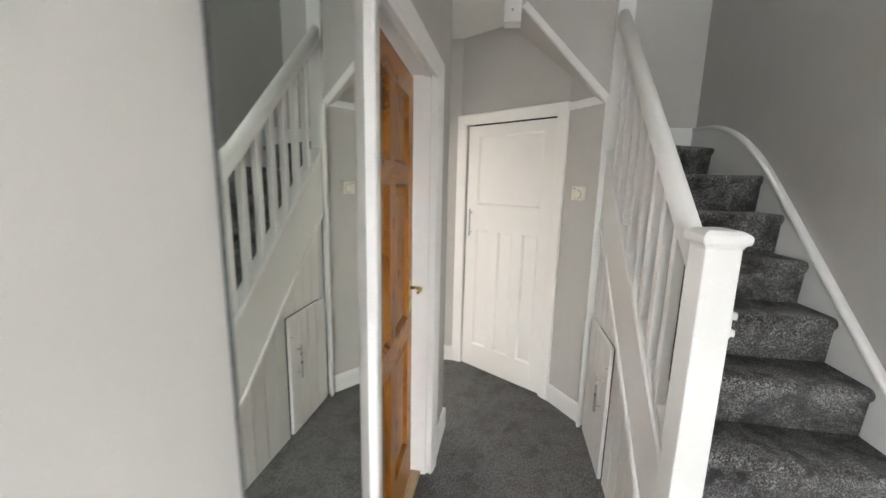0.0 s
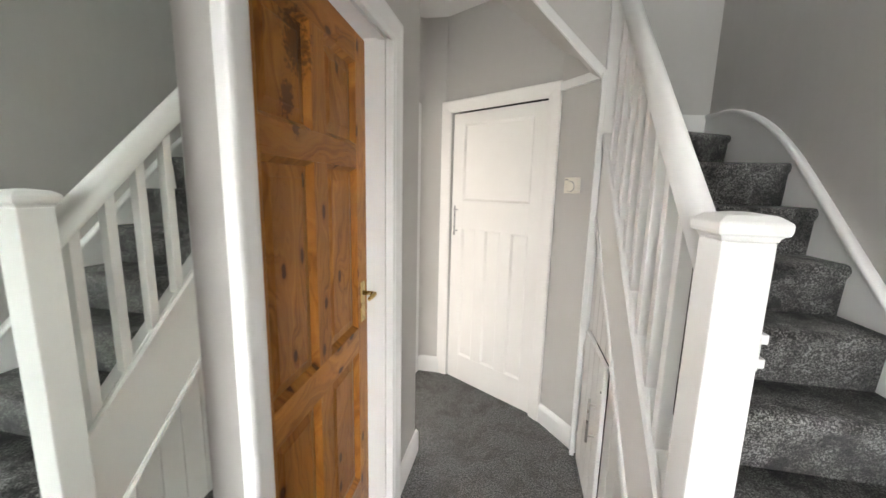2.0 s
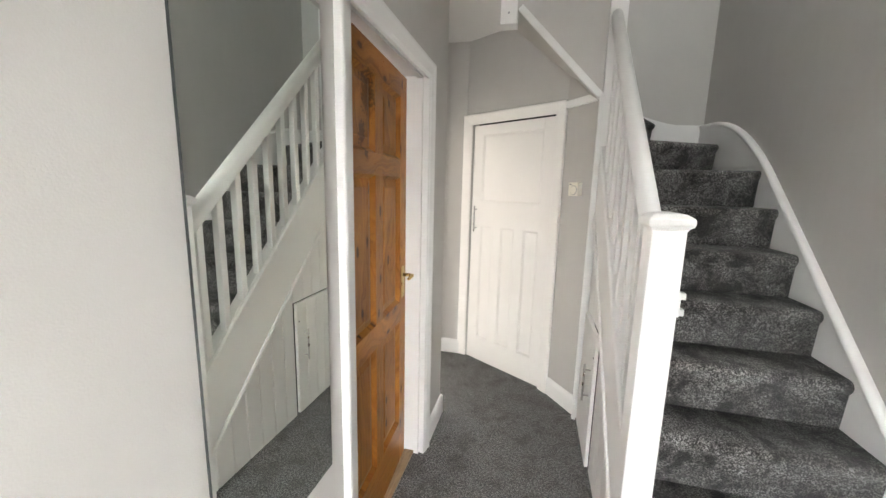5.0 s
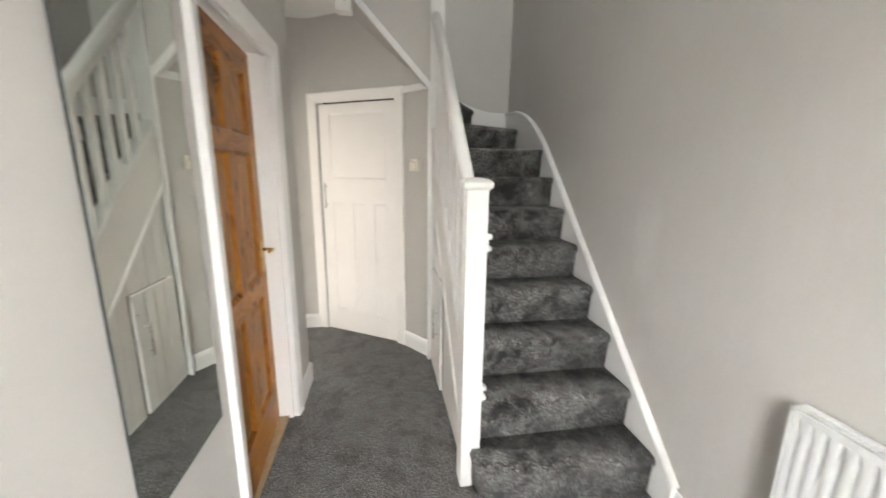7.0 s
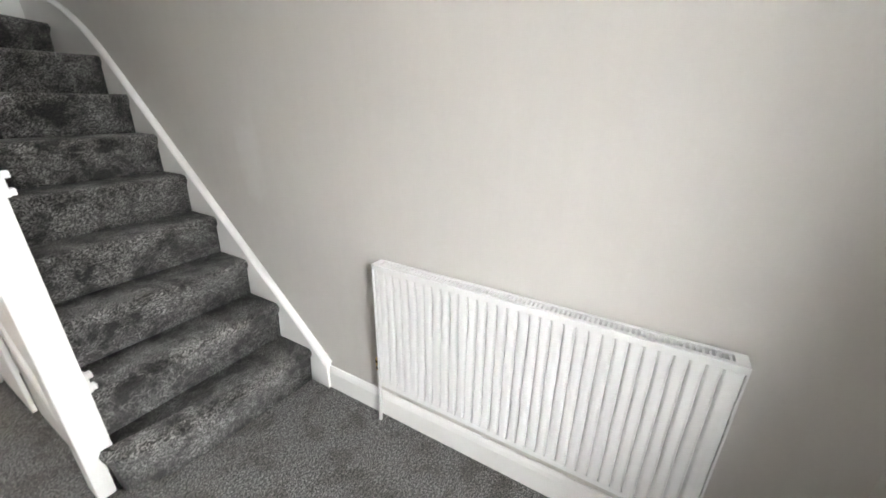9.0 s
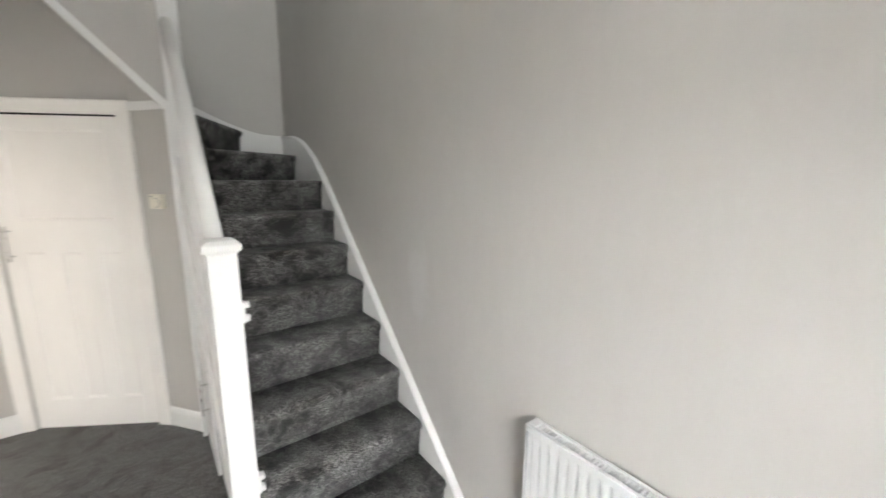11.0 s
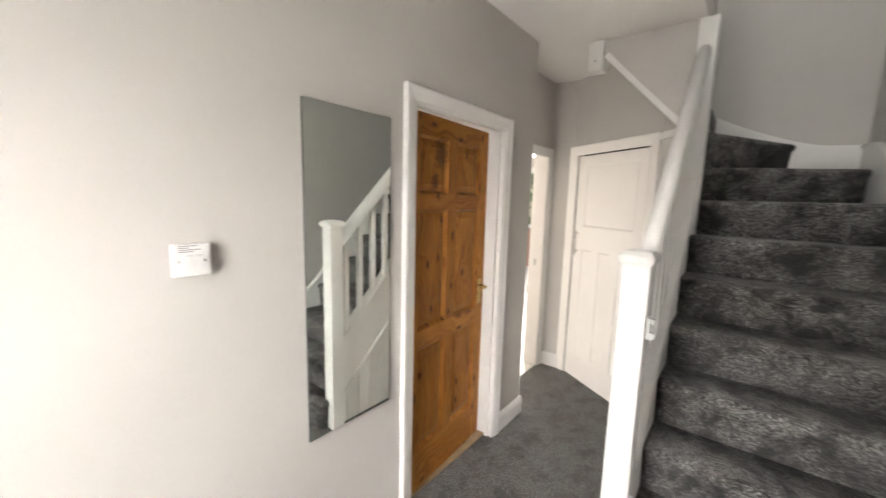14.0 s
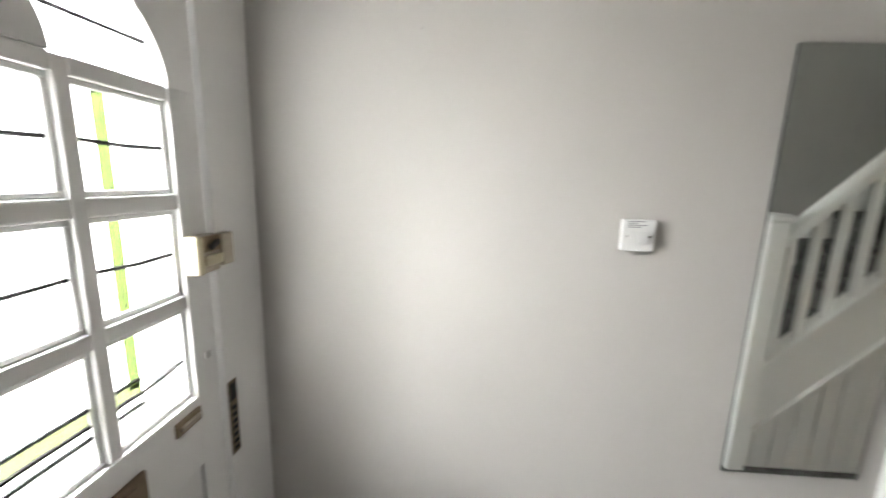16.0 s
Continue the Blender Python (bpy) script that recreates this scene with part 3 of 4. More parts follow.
def cupboard_door():
    """White one-over-three panel door, local x along from the left jamb, y inwards."""
    w, h, t = LEAF_W - 0.006, LEAF_H - 0.006, 0.035
    door = thing("door_2", (0, 0, 0), "closed white painted cupboard door with one panel over three", "door", "structure")
    part("stile", boxes(((0, 0, 0.006), (0.098, t, h)), bevel=0.002), CREAM, door)
    part("stile", boxes(((w - 0.098, 0, 0.006), (w, t, h)), bevel=0.002), CREAM, door)
    for a, b in ((0.006, 0.205), (1.165, 1.360), (1.878, h)):
        part("rail", boxes(((0.098, 0, a), (w - 0.098, t, b)), bevel=0.0015), CREAM, door)
    iw = (w - 0.196 - 2 * 0.085) / 3
    xs = [0.098 + k * (iw + 0.085) for k in range(3)]
    for k in (1, 2):
        part("mullion", boxes(((xs[k] - 0.085, 0, 0.205), (xs[k], t, 1.165)), bevel=0.0015), CREAM, door)
    for x0, x1, a, b in [(0.098, w - 0.098, 1.36, 1.878)] + [(x, x + iw, 0.205, 1.165) for x in xs]:
        bm = boxes(((x0, 0.011, a), (x1, 0.026, b)))
        hole_frame(bm, x0, x1, a, b, 0.0005, 0.011)
        part("panel", bm, CREAM, door)
    bar = tube([(0.055, -0.032, 1.115), (0.055, -0.032, 1.325)], 0.006, 12)
    hd = part("handle", bar, STEEL, door, "brushed steel bar handle", True)
    for z in (1.145, 1.295):
        part("handle_post", tube([(0.055, 0.0, z), (0.055, -0.032, z)], 0.0045, 10), STEEL, hd, "", True)
    for z in (0.2, 1.62):
        part("hinge", boxes(((w - 0.004, -0.006, z), (w + 0.006, 0.004, z + 0.09)), bevel=0.001), CREAM, door)
    return door


cd = cupboard_door()
cd.matrix_basis = SLANT @ Matrix.Translation((0.003, 0.004, 0))
# black filler puts the gap's shade into its colour
structure("cupboard_gap", turned(boxes(((0.03, 0.03, LEAF_H - 0.008), (LEAF_W - 0.03, 0.08, LEAF_H + 0.02))), SLANT), DARK, "black block for the shade in the gap above the cupboard door", "trim")

# ---------------------------------------------------------------- staircase
stairs = thing("staircase", (1.3, 0.1, 0), "carpeted staircase with white strings and winders", "staircase", "structure")


def nosed(outline, z0, z1, front, rnd=0.03):
    """A carpeted step from its plan; the front edges (pairs of outline indices) get a soft nosing that overhangs."""
    bm = bmesh.new()
    n = len(outline)
    loops = []
    for z, push in ((z0, 0.028), (z1 - 0.055, 0.016), (z1 - 0.038, 0.003), (z1 - 0.022, 0.0), (z1 - 0.009, 0.006), (z1 - 0.002, 0.016), (z1, 0.034)):
        loops.append([bm.verts.new((*(Vector(p) + f * push), z)) for p, f in zip(outline, front)])
    for a, b in zip(loops, loops[1:]):
        for i in range(n):
            bm.faces.new((a[i], a[(i + 1) % n], b[(i + 1) % n], b[i]))
    bm.faces.new(loops[0])
    bm.faces.new(loops[-1])
    return bm


def step(outline, z0, z1, front):
    fr = [Vector(f) for f in front]
    return part("step", nosed([Vector(p) for p in outline], z0, z1, fr), CARPET, stairs, "", True)


XL, XR = 0.942, 1.706
# first step with a rounded end in front of the newel post
curve = [(0.955 - 0.06 * math.sin(a) , 0.115 + 0.0 + (0.205 - 0.115) * (1 - math.cos(a)) ) for a in np.linspace(0, math.pi / 2, 6)]
o1 = [(XR, 0.30), (XR, FIRST), (1.2, FIRST + 0.02), (1.05, FIRST + 0.045)] + curve + [(0.905, 0.208), (0.946, 0.208), (0.946, 0.30)]
f1 = [(0, 0), (0, 1), (0, 1), (0.12, 1)] + [(math.sin(a) * 0.9, max(0.15, math.cos(a))) for a in np.linspace(0, math.pi / 2, 6)] + [(0, 0), (0, 0), (0, 0)]
step(o1, 0, RISE, f1)
ys = [FIRST + GOING * k for k in range(8)]
for k in range(1, 7):
    step([(XL, ys[k]), (XR, ys[k]), (XR, ys[k] + GOING + 0.06), (XL, ys[k] + GOING + 0.06)], RISE * k, RISE * (k + 1), [(0, 1), (0, 1), (0, 0), (0, 0)])
W9 = [(XL, 1.615), (XR, 2.035)]
W10 = [(0.952, 1.545), (1.405, BACK)]
step([(XL, ys[7]), (XR, ys[7]), (XR, 2.10), (XL, 1.68)], RISE * 7, RISE * 8, [(0, 1), (0, 1), (0, 0), (0, 0)])
f9 = (-0.489, 0.872)
step([W9[0], W9[1], (XR, BACK), (1.30, BACK), (XL, 1.66)], RISE * 8, RISE * 9, [f9, f9, (0, 0), (0, 0), (0, 0)])
f10 = (-0.888, 0.46)
step([W10[0], W10[1], (0.93, BACK), (0.93, 1.56)], RISE * 9, RISE * 10, [f10, f10, (0, 0), (0, 0)])
part("step", boxes(((0.905, FACE + 0.07, RISE * 10 - 0.02), (0.928, BACK - 0.03, RISE * 11)), bevel=0.006), CARPET, stairs)


def bez(p0, p1, p2, p3, n):
    return [tuple((1 - t) ** 3 * a + 3 * t * (1 - t) ** 2 * b + 3 * t * t * (1 - t) * c + t ** 3 * d for a, b, c, d in zip(p0, p1, p2, p3)) for t in np.linspace(0, 1, n)]


# wall string with a rounded top edge that eases out at the winders
top = [(-0.066, 0.140), (0.10, 0.303), (1.40, 1.552)] + bez((1.40, 1.552), (1.56, 1.706), (1.80, 1.895), (2.13, 1.945), 9)[1:] + [(BACK, 1.965)]
part("wall_string", prism([(-0.066, 0.0)] + top + [(BACK, 1.6), (1.5, 1.2), (0.4, 0.0)], "x", XR, RIGHT), WHITE, stairs, "white painted wall string")
path = []
for i, (y, z) in enumerate(top):
    y0, z0 = top[max(i - 1, 0)]
    y1, z1 = top[min(i + 1, len(top) - 1)]
    t = Vector((0, y1 - y0, z1 - z0)).normalized()
    path.append(((XR + 0.020, y, z), (-1, 0, 0), (0, -t.z, t.y)))
part("string_edge", sweep([(-0.022, -0.014), (0.016, -0.014), (0.024, -0.009), (0.028, -0.001), (0.026, 0.008), (0.018, 0.014), (-0.022, 0.014)], path), WHITE, stairs, "", True)
back_top = [(RIGHT, 1.975), (1.54, 1.982)] + bez((1.54, 1.982), (1.40, 2.0), (1.15, 2.10), (0.93, 2.225), 8)[1:]
part("back_string", prism([(RIGHT, 1.6)] + back_top + [(0.93, 1.6)], "y", BACK - 0.022, BACK), WHITE, stairs, "white painted string on the end wall")

# outer string, balustrade and boarding
SLOPE = 0.985


def str_top(y):
    return 0.60 + SLOPE * (y - 0.31)


def str_bot(y):
    return 0.235 + SLOPE * (y - 0.335)


Y0, Y1 = 0.297, 1.437
part("outer_string", prism([(Y0, str_bot(Y0)), (Y1, str_bot(Y1)), (Y1, str_top(Y1)), (Y0, str_top(Y0))], "x", 0.875, 0.943, 0.003), WHITE, stairs, "white painted outer string")
part("string_bead", sweep([(0, -0.013), (0.008, -0.012), (0.013, 0), (0.008, 0.012), (0, 0.013)],
                          [((0.875, y, str_bot(y) + 0.012), (-1, 0, 0), (0, -0.70, 0.714)) for y in (Y0, Y1)]), WHITE, stairs)
part("string_capping", sweep([(-0.04, 0), (0.04, 0), (0.042, 0.012), (0.034, 0.02), (-0.034, 0.02), (-0.042, 0.012)],
                             [((0.908, y, str_top(y)), (-1, 0, 0), (0, -0.70, 0.714)) for y in (Y0, Y1)]), WHITE, stairs)

newel = thing("newel_post", (0.898, 0.253, 0), "square white newel post with moulded cap at the stair foot", "newel post", "structure")
NX0, NX1, NY0, NY1 = 0.854, 0.943, 0.208, 0.298
part("post", boxes(((NX0, NY0, 0), (NX1, NY1, 1.365)), bevel=0.004), WHITE, newel)


def cap_bm(cx, cy, z):
    bm = bmesh.new()
    prof = [(0.045, 0.0), (0.047, 0.006), (0.050, 0.010), (0.056, 0.013), (0.058, 0.020), (0.058, 0.032), (0.056, 0.036), (0.044, 0.045), (0.041, 0.047), (0.010, 0.052)]
    rings = [[bm.verts.new((cx + sx * r, cy + sy * r, z + h)) for sx, sy in ((-1, -1), (1, -1), (1, 1), (-1, 1))] for r, h in prof]
    for a, b in zip(rings, rings[1:]):
        for k in range(4):
            bm.faces.new((a[k], a[(k + 1) % 4], b[(k + 1) % 4], b[k]))
    bm.faces.new(rings[0])
    bm.faces.new(rings[-1])
    return bm


part("cap", cap_bm((NX0 + NX1) / 2, (NY0 + NY1) / 2, 1.365), WHITE, newel)
for z in (1.115, 0.425):
    b = part("gate_bracket", boxes(((NX1, 0.225, z), (NX1 + 0.012, 0.262, z + 0.075)), bevel=0.003), PLASTIC, newel, "white plastic stair gate bracket")
    part("bracket_lug", boxes(((NX1 + 0.012, 0.230, z + 0.052), (NX1 + 0.026, 0.256, z + 0.072)), bevel=0.003), PLASTIC, b)
    part("bracket_lug", boxes(((NX1 + 0.012, 0.230, z + 0.003), (NX1 + 0.026, 0.256, z + 0.023)), bevel=0.003), PLASTIC, b)

upper = thing("newel_post", (0.905, 1.478, 0), "tall square white newel post at the winders", "newel post", "structure")
part("post", boxes(((0.862, 1.436, 0), (0.953, 1.53, 2.595)), bevel=0.004), WHITE, upper)
part("door_stop_strip", boxes(((0.842, 1.412, 0), (0.866, 1.436, 2.0)), bevel=0.003), WHITE, upper)


def rail_top(y):
    return 1.335 + 0.985 * (y - 0.30)


cross = []
for k in range(20):
    a = k * math.tau / 20
    u, v = 0.034 * math.cos(a), 0.044 * math.sin(a)
    cross.append((u * (1.0 if v > 0 else 0.92), v))
part_rail = part("handrail", sweep(cross, [((0.9, y, rail_top(y) - 0.062), (-1, 0, 0), (0, -0.70, 0.714)) for y in (0.245, 1.46)]), WHITE, stairs, "rounded white painted handrail", True)
for k in range(9):
    y = 0.352 + 0.1165 * k
    if y > 1.40:
        continue
    z0, z1 = str_top(y) + 0.01, rail_top(y) - 0.09
    bm = prism([(y - 0.017, z0 - 0.018), (y + 0.017, z0 + 0.016), (y + 0.017, z1 + 0.016), (y - 0.017, z1 - 0.018)], "x", 0.883, 0.917, 0.002)
    part("baluster", bm, WHITE, stairs)
    # spacing fillets in the capping and under the rail
    ya, yb = y + 0.020, min(y + 0.0965, 1.425)
    for lift, top_of in ((0.018, str_top), (-0.104, rail_top)):
        part("fillet", sweep([(-0.015, 0), (0.015, 0), (0.013, 0.010), (-0.013, 0.010)], [((0.9, q, top_of(q) + lift), (-1, 0, 0), (0, -0.70, 0.714)) for q in (ya, yb)]), WHITE, stairs)

# boarding under the stairs, tongue and groove, with a small door
boards = thing("stair_panelling", (0.89, 0.8, 0), "white painted tongue and groove boarding under the stairs", "panelling", "structure")
edges = [0.299, 0.345, 0.447, 0.549, 0.652, 0.757, 0.861]
CUP0, CUP1, CUPZ = 0.965, 1.385, 0.742
edges += [CUP0 - 0.003]


def board(y0, y1, za, flat_top=None):
    g = 0.004
    bm = prism([(y0 + 0.0006, za), (y1 - 0.0006, za), (y1 - 0.0006, str_bot(y1) + 0.01), (y0 + 0.0006, str_bot(y0) + 0.01)], "x", 0.889, 0.905)
    es = [e for e in bm.edges if all(abs(v.co.x - 0.889) < 1e-5 for v in e.verts) and abs(e.verts[0].co.y - e.verts[1].co.y) < 1e-5]
    bmesh.ops.bevel(bm, geom=es, offset=g, segments=1, affect="EDGES")
    return bm


for a, b in zip(edges, edges[1:]):
    part("board", board(a, b, 0.0), WHITE, boards)
up = [CUP0 - 0.003, 1.066, 1.164, 1.262, 1.36, 1.436]
for a, b in zip(up, up[1:]):
    part("board", board(a, b, CUPZ + 0.004), WHITE, boards)
part("board", boxes(((0.889, CUP1 + 0.004, 0), (0.905, 1.436, CUPZ + 0.003))), WHITE, boards)
# black sheet behind the boards, for the shade in their joints
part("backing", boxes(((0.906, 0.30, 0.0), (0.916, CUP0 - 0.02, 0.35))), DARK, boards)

hatch = thing("cupboard_hatch", (0.885, CUP1, 0.02), "small white boarded understairs door standing slightly proud", "cupboard door")
hx = 0.868
for a, b in zip([CUP0, 1.066, 1.164, 1.262], [1.066, 1.164, 1.262, CUP1]):
    bm = prism([(a + 0.0006, 0.018), (b - 0.0006, 0.018), (b - 0.0006, CUPZ), (a + 0.0006, CUPZ)], "x", hx, 0.886)
    es = [e for e in bm.edges if all(abs(v.co.x - hx) < 1e-5 for v in e.verts) and abs(e.verts[0].co.y - e.verts[1].co.y) < 1e-5]
    bmesh.ops.bevel(bm, geom=es, offset=0.0035, segments=1, affect="EDGES")
    part("board", bm, WHITE, hatch)
hb = part("handle", tube([(hx - 0.032, 1.03, 0.36), (hx - 0.032, 1.03, 0.565)], 0.006, 12), STEEL, hatch, "brushed steel bar handle", True)
for z in (0.39, 0.535):
    part("handle_post", tube([(hx + 0.002, 1.03, z), (hx - 0.032, 1.03, z)], 0.0045, 10), STEEL, hb, "", True)
# black disc on the face, in place of a sunk, shaded hole
part("screw_hole", turned(tube([(0, 0, 0), (0.003, 0, 0)], 0.005, 10), pose(hx - 0.002, 0.985, 0.625)), DARK, hatch)
for z in (0.10, 0.62):
    part("hinge", boxes(((hx - 0.004, CUP1 - 0.004, z), (hx + 0.006, CUP1 + 0.010, z + 0.06)), bevel=0.001), WHITE, hatch)
# thin black sheet stands in for the unlit inside of the cupboard
structure("understairs_dark", boxes(((0.93, CUP0 - 0.01, 0.0), (0.94, CUP1 + 0.03, CUPZ + 0.03))), DARK, "black sheet for the shade inside the understairs cupboard", "wall")

# ---------------------------------------------------------------- things on the walls
mir = thing("wall_mirror", (0, -0.282, 0.672), "tall frameless rectangular mirror fixed to the wall", "mirror")
bm = boxes(((0.004, -0.472, 0.672), (0.0095, -0.080, 1.889)))
part("backing", bm, MIRROR_EDGE, mir)
bm = bmesh.new()
bm.faces.new([bm.verts.new((0.0105, y, z)) for y, z in ((-0.472, 0.672), (-0.080, 0.672), (-0.080, 1.889), (-0.472, 1.889))])
glass = part("mirror_glass", bm, MIRROR, mir)

CY0, CY1, CZ0, CZ1 = -0.854, -0.766, 1.349, 1.436
sw = thing("light_switch", (0, -0.81, 1.393), "white surface-mounted double light switch with a printed paper label", "light switch")
part("back_box", boxes(((0, CY0, CZ0), (0.013, CY1, CZ1)), bevel=0.003), PLASTIC, sw)
part("face_plate", boxes(((0.013, CY0, CZ0), (0.020, CY1, CZ1)), bevel=0.003), PLASTIC, sw)
for y in (-0.832, -0.808):
    rk = turned(boxes(((-0.002, 0.0, -0.019), (0.004, 0.0215, 0.019)), bevel=0.0015), pose(0.020, y, 1.387, 0, 5, 0))
    part("rocker", rk, PLASTIC, sw)
for y in (CY0 + 0.013, CY1 - 0.013):
    part("screw", tube([(0.0195, y, 1.39), (0.0205, y, 1.39)], 0.0035, 12), STEEL, sw)
lab = part("paper_label", boxes(((0.020, -0.845, 1.411), (0.0204, -0.783, 1.435))), PLASTIC, sw, "small printed paper label")
for k, (a, b) in enumerate(((-0.842, -0.796), (-0.842, -0.816), (-0.842, -0.790), (-0.842, -0.806))):
    part("print_line", boxes(((0.0204, a, 1.4300 - k * 0.0052), (0.0207, b, 1.4325 - k * 0.0052))), PRINT, lab)

tmid = Q0 + (Q1 - Q0) * 0.52
TM = Matrix(((QD.x, QN.x, 0, tmid.x), (QD.y, QN.y, 0, tmid.y), (0, 0, 1, 1.475), (0, 0, 0, 1)))
th = thing("thermostat", tuple(TM.translation), "aged cream plastic room thermostat with round dial", "thermostat")
part("body", turned(boxes(((-0.043, 0, -0.042), (0.043, 0.036, 0.042)), bevel=0.005), TM), CREAM_PLASTIC, th)
dl = part("dial", turned(tube([(0.006, 0.034, -0.006), (0.006, 0.040, -0.006)], 0.026, 24), TM), CREAM_PLASTIC, th)
part("dial_ring", turned(tube([(0.006, 0.036, -0.006), (0.006, 0.0375, -0.006)], 0.029, 24), TM), PRINT, dl)
part("badge", turned(boxes(((-0.034, 0.036, 0.027), (-0.014, 0.0368, 0.033))), TM), PRINT, th)

# coat rail
RY0, RY1, RZ0, RZ1 = -1.205, -1.645, 1.776, 1.846
rail = thing("coat_rail", (RIGHT, -1.45, 1.81), "varnished pine wall rail with four chrome double hooks", "coat rail")
part("board", boxes(((RIGHT - 0.018, RY1, RZ0), (RIGHT, RY0, RZ1)), bevel=0.004), RAIL_PINE, rail)
for k in range(4):
    y = -1.269 - 0.109 * k
    x = RIGHT - 0.018
    strap = [(x, 1.834), (x - 0.007, 1.836), (x - 0.016, 1.828), (x - 0.020, 1.812), (x - 0.018, 1.796), (x - 0.008, 1.788), (x, 1.790)]
    hk = part("hook", prism(strap, "y", y - 0.009, y + 0.009, 0.0015), CHROME, rail, "chrome double coat hook")
    part("upper_arm", turned(boxes(((-0.0025, -0.005, 0.0), (0.0025, 0.005, 0.062)), bevel=0.001), pose(x - 0.004, y, 1.826, 0, -32, 0)), CHROME, hk)
    part("upper_tip", turned(boxes(((-0.005, -0.009, 0.054), (0.006, 0.009, 0.066)), bevel=0.002), pose(x - 0.004, y, 1.826, 0, -32, 0)), CHROME, hk)
    part("lower_arm", tube([(x - 0.016, y, 1.800), (x - 0.030, y - 0.002, 1.797), (x - 0.038, y - 0.003, 1.803)], [0.004, 0.004, 0.006]), CHROME, hk, "", True)

# radiator
rad = thing("radiator", (1.68, -1.03, 0.24), "white enamelled panel radiator with ribbed front", "radiator")
XA, XB, YA, YB, ZA, ZB = 1.655, 1.712, -1.60, -0.452, 0.235, 0.805
nr = 32
pitch = (YB - YA - 0.04) / nr
outl = []
for k in range(nr):
    y = YA + 0.02 + pitch * k
    outl += [(XA + 0.001 + dx, y + pitch * f) for f, dx in ((0.0, 0.003), (0.12, 0.001), (0.35, 0.0), (0.58, 0.001), (0.68, 0.003), (0.76, 0.012), (0.84, 0.015), (0.92, 0.012))]
outl = [(XA + 0.014, YA + 0.004)] + [(XA + 0.001, YA + 0.012)] + outl + [(XA + 0.001, YB - 0.012), (XA + 0.014, YB - 0.004)]
clean = []
for p in outl:
    if not clean or (Vector(p) - Vector(clean[-1])).length > 1e-4:
        clean.append(p)
bm = bmesh.new()
zs = [(ZA + 0.02, 0), (ZA + 0.034, 0), (ZA + 0.052, 1), (ZB - 0.062, 1), (ZB - 0.040, 0), (ZB - 0.018, 0)]
rows_v = [[bm.verts.new((XA + 0.001 if (not on and x < XA + 0.0135) else x, y, z)) for x, y in clean] for z, on in zs]
for a, b in zip(rows_v, rows_v[1:]):
    for i in range(len(clean) - 1):
        bm.faces.new((a[i], a[i + 1], b[i + 1], b[i]))
part("front_panel", bm, ENAMEL, rad, "", True)
part("rear_panel", boxes(((XB - 0.012, YA + 0.004, ZA + 0.01), (XB, YB - 0.004, ZB - 0.02)), bevel=0.002), ENAMEL, rad)
for y in (YA, YB):
    part("side_cover", boxes(((XA - 0.001, y - (0 if y == YA else 0.006), ZA), (XB + 0.002, y + (0.006 if y == YA else 0), ZB - 0.004)), bevel=0.002), ENAMEL, rad)
tp = part("top_frame", boxes(((XA - 0.001, YA, ZB - 0.022), (XA + 0.014, YB, ZB)), ((XB - 0.010, YA, ZB - 0.022), (XB + 0.002, YB, ZB)), ((XA + 0.014, YA, ZB - 0.022), (XB - 0.010, YA + 0.03, ZB)), ((XA + 0.014, YB - 0.03, ZB - 0.022), (XB - 0.010, YB, ZB)), bevel=0.002), ENAMEL, rad)
bm = bmesh.new()
ny = 78
for k in range(ny):
    y = YA + 0.03 + (YB - YA - 0.06) * (k + 0.5) / ny
    box(bm, (XA + 0.014, y - 0.0028, ZB - 0.010), (XB - 0.010, y + 0.0028, ZB - 0.005))
tagged(part("top_grille", bm, ENAMEL, tp), kind="stuff")
part("bottom_edge", boxes(((XA, YA + 0.004, ZA), (XA + 0.016, YB - 0.004, ZA + 0.022)), bevel=0.004), ENAMEL, rad)
vl = part("valve", tube([(1.69, YB + 0.004, 0.30), (1.69, YB + 0.028, 0.30)], [0.012, 0.014], 12), CHROME, rad, "chrome radiator valve", True)
part("valve_cap", tube([(1.69, YB + 0.028, 0.285), (1.69, YB + 0.028, 0.335), (1.69, YB + 0.028, 0.345)], [0.011, 0.012, 0.009], 12), BRASS, vl, "", True)
part("pipe", tube([(1.69, YB + 0.028, 0.285), (1.69, YB + 0.028, 0.12), (1.685, YB + 0.030, 0.0)], 0.0085, 12), WHITE, rad, "white painted radiator pipe", True)
for y in (YA + 0.15, YB - 0.15):
    part("bracket", boxes(((XB, y - 0.02, 0.35), (RIGHT, y + 0.02, 0.70))), ENAMEL, rad)

# ---------------------------------------------------------------- front door
FD = FRONT - 0.004       # inner face of the leaf
DT = 0.045
structure("door_frame_front", boxes(((0.003, FRONT - 0.12, 0), (DL - 0.006, FRONT + 0.010, 2.12)), ((DR + 0.006, FRONT - 0.12, 0), (1.125, FRONT + 0.010, 2.12)), ((DL - 0.006, FRONT - 0.12, 2.04), (DR + 0.006, FRONT + 0.010, 2.12)), bevel=0.004),
          WHITE, "white painted front door frame", "door frame")
structure("front_door_step", boxes(((0.05, FRONT - 0.15, -0.02), (1.12, FRONT - 0.02, 0.02)), bevel=0.004), THRESH, "timber sill under the front door", "threshold")
fdoor = thing("front_door", (0.600, FD, 0.02), "white painted front door with arched leaded glazing", "door", "structure")
GX = [0.283, 0.477, 0.503, 0.697, 0.723, 0.917]           # edges of the three columns of panes
GZ = [1.000, 1.231, 1.245, 1.460, 1.470, 1.672]
CX = 0.600
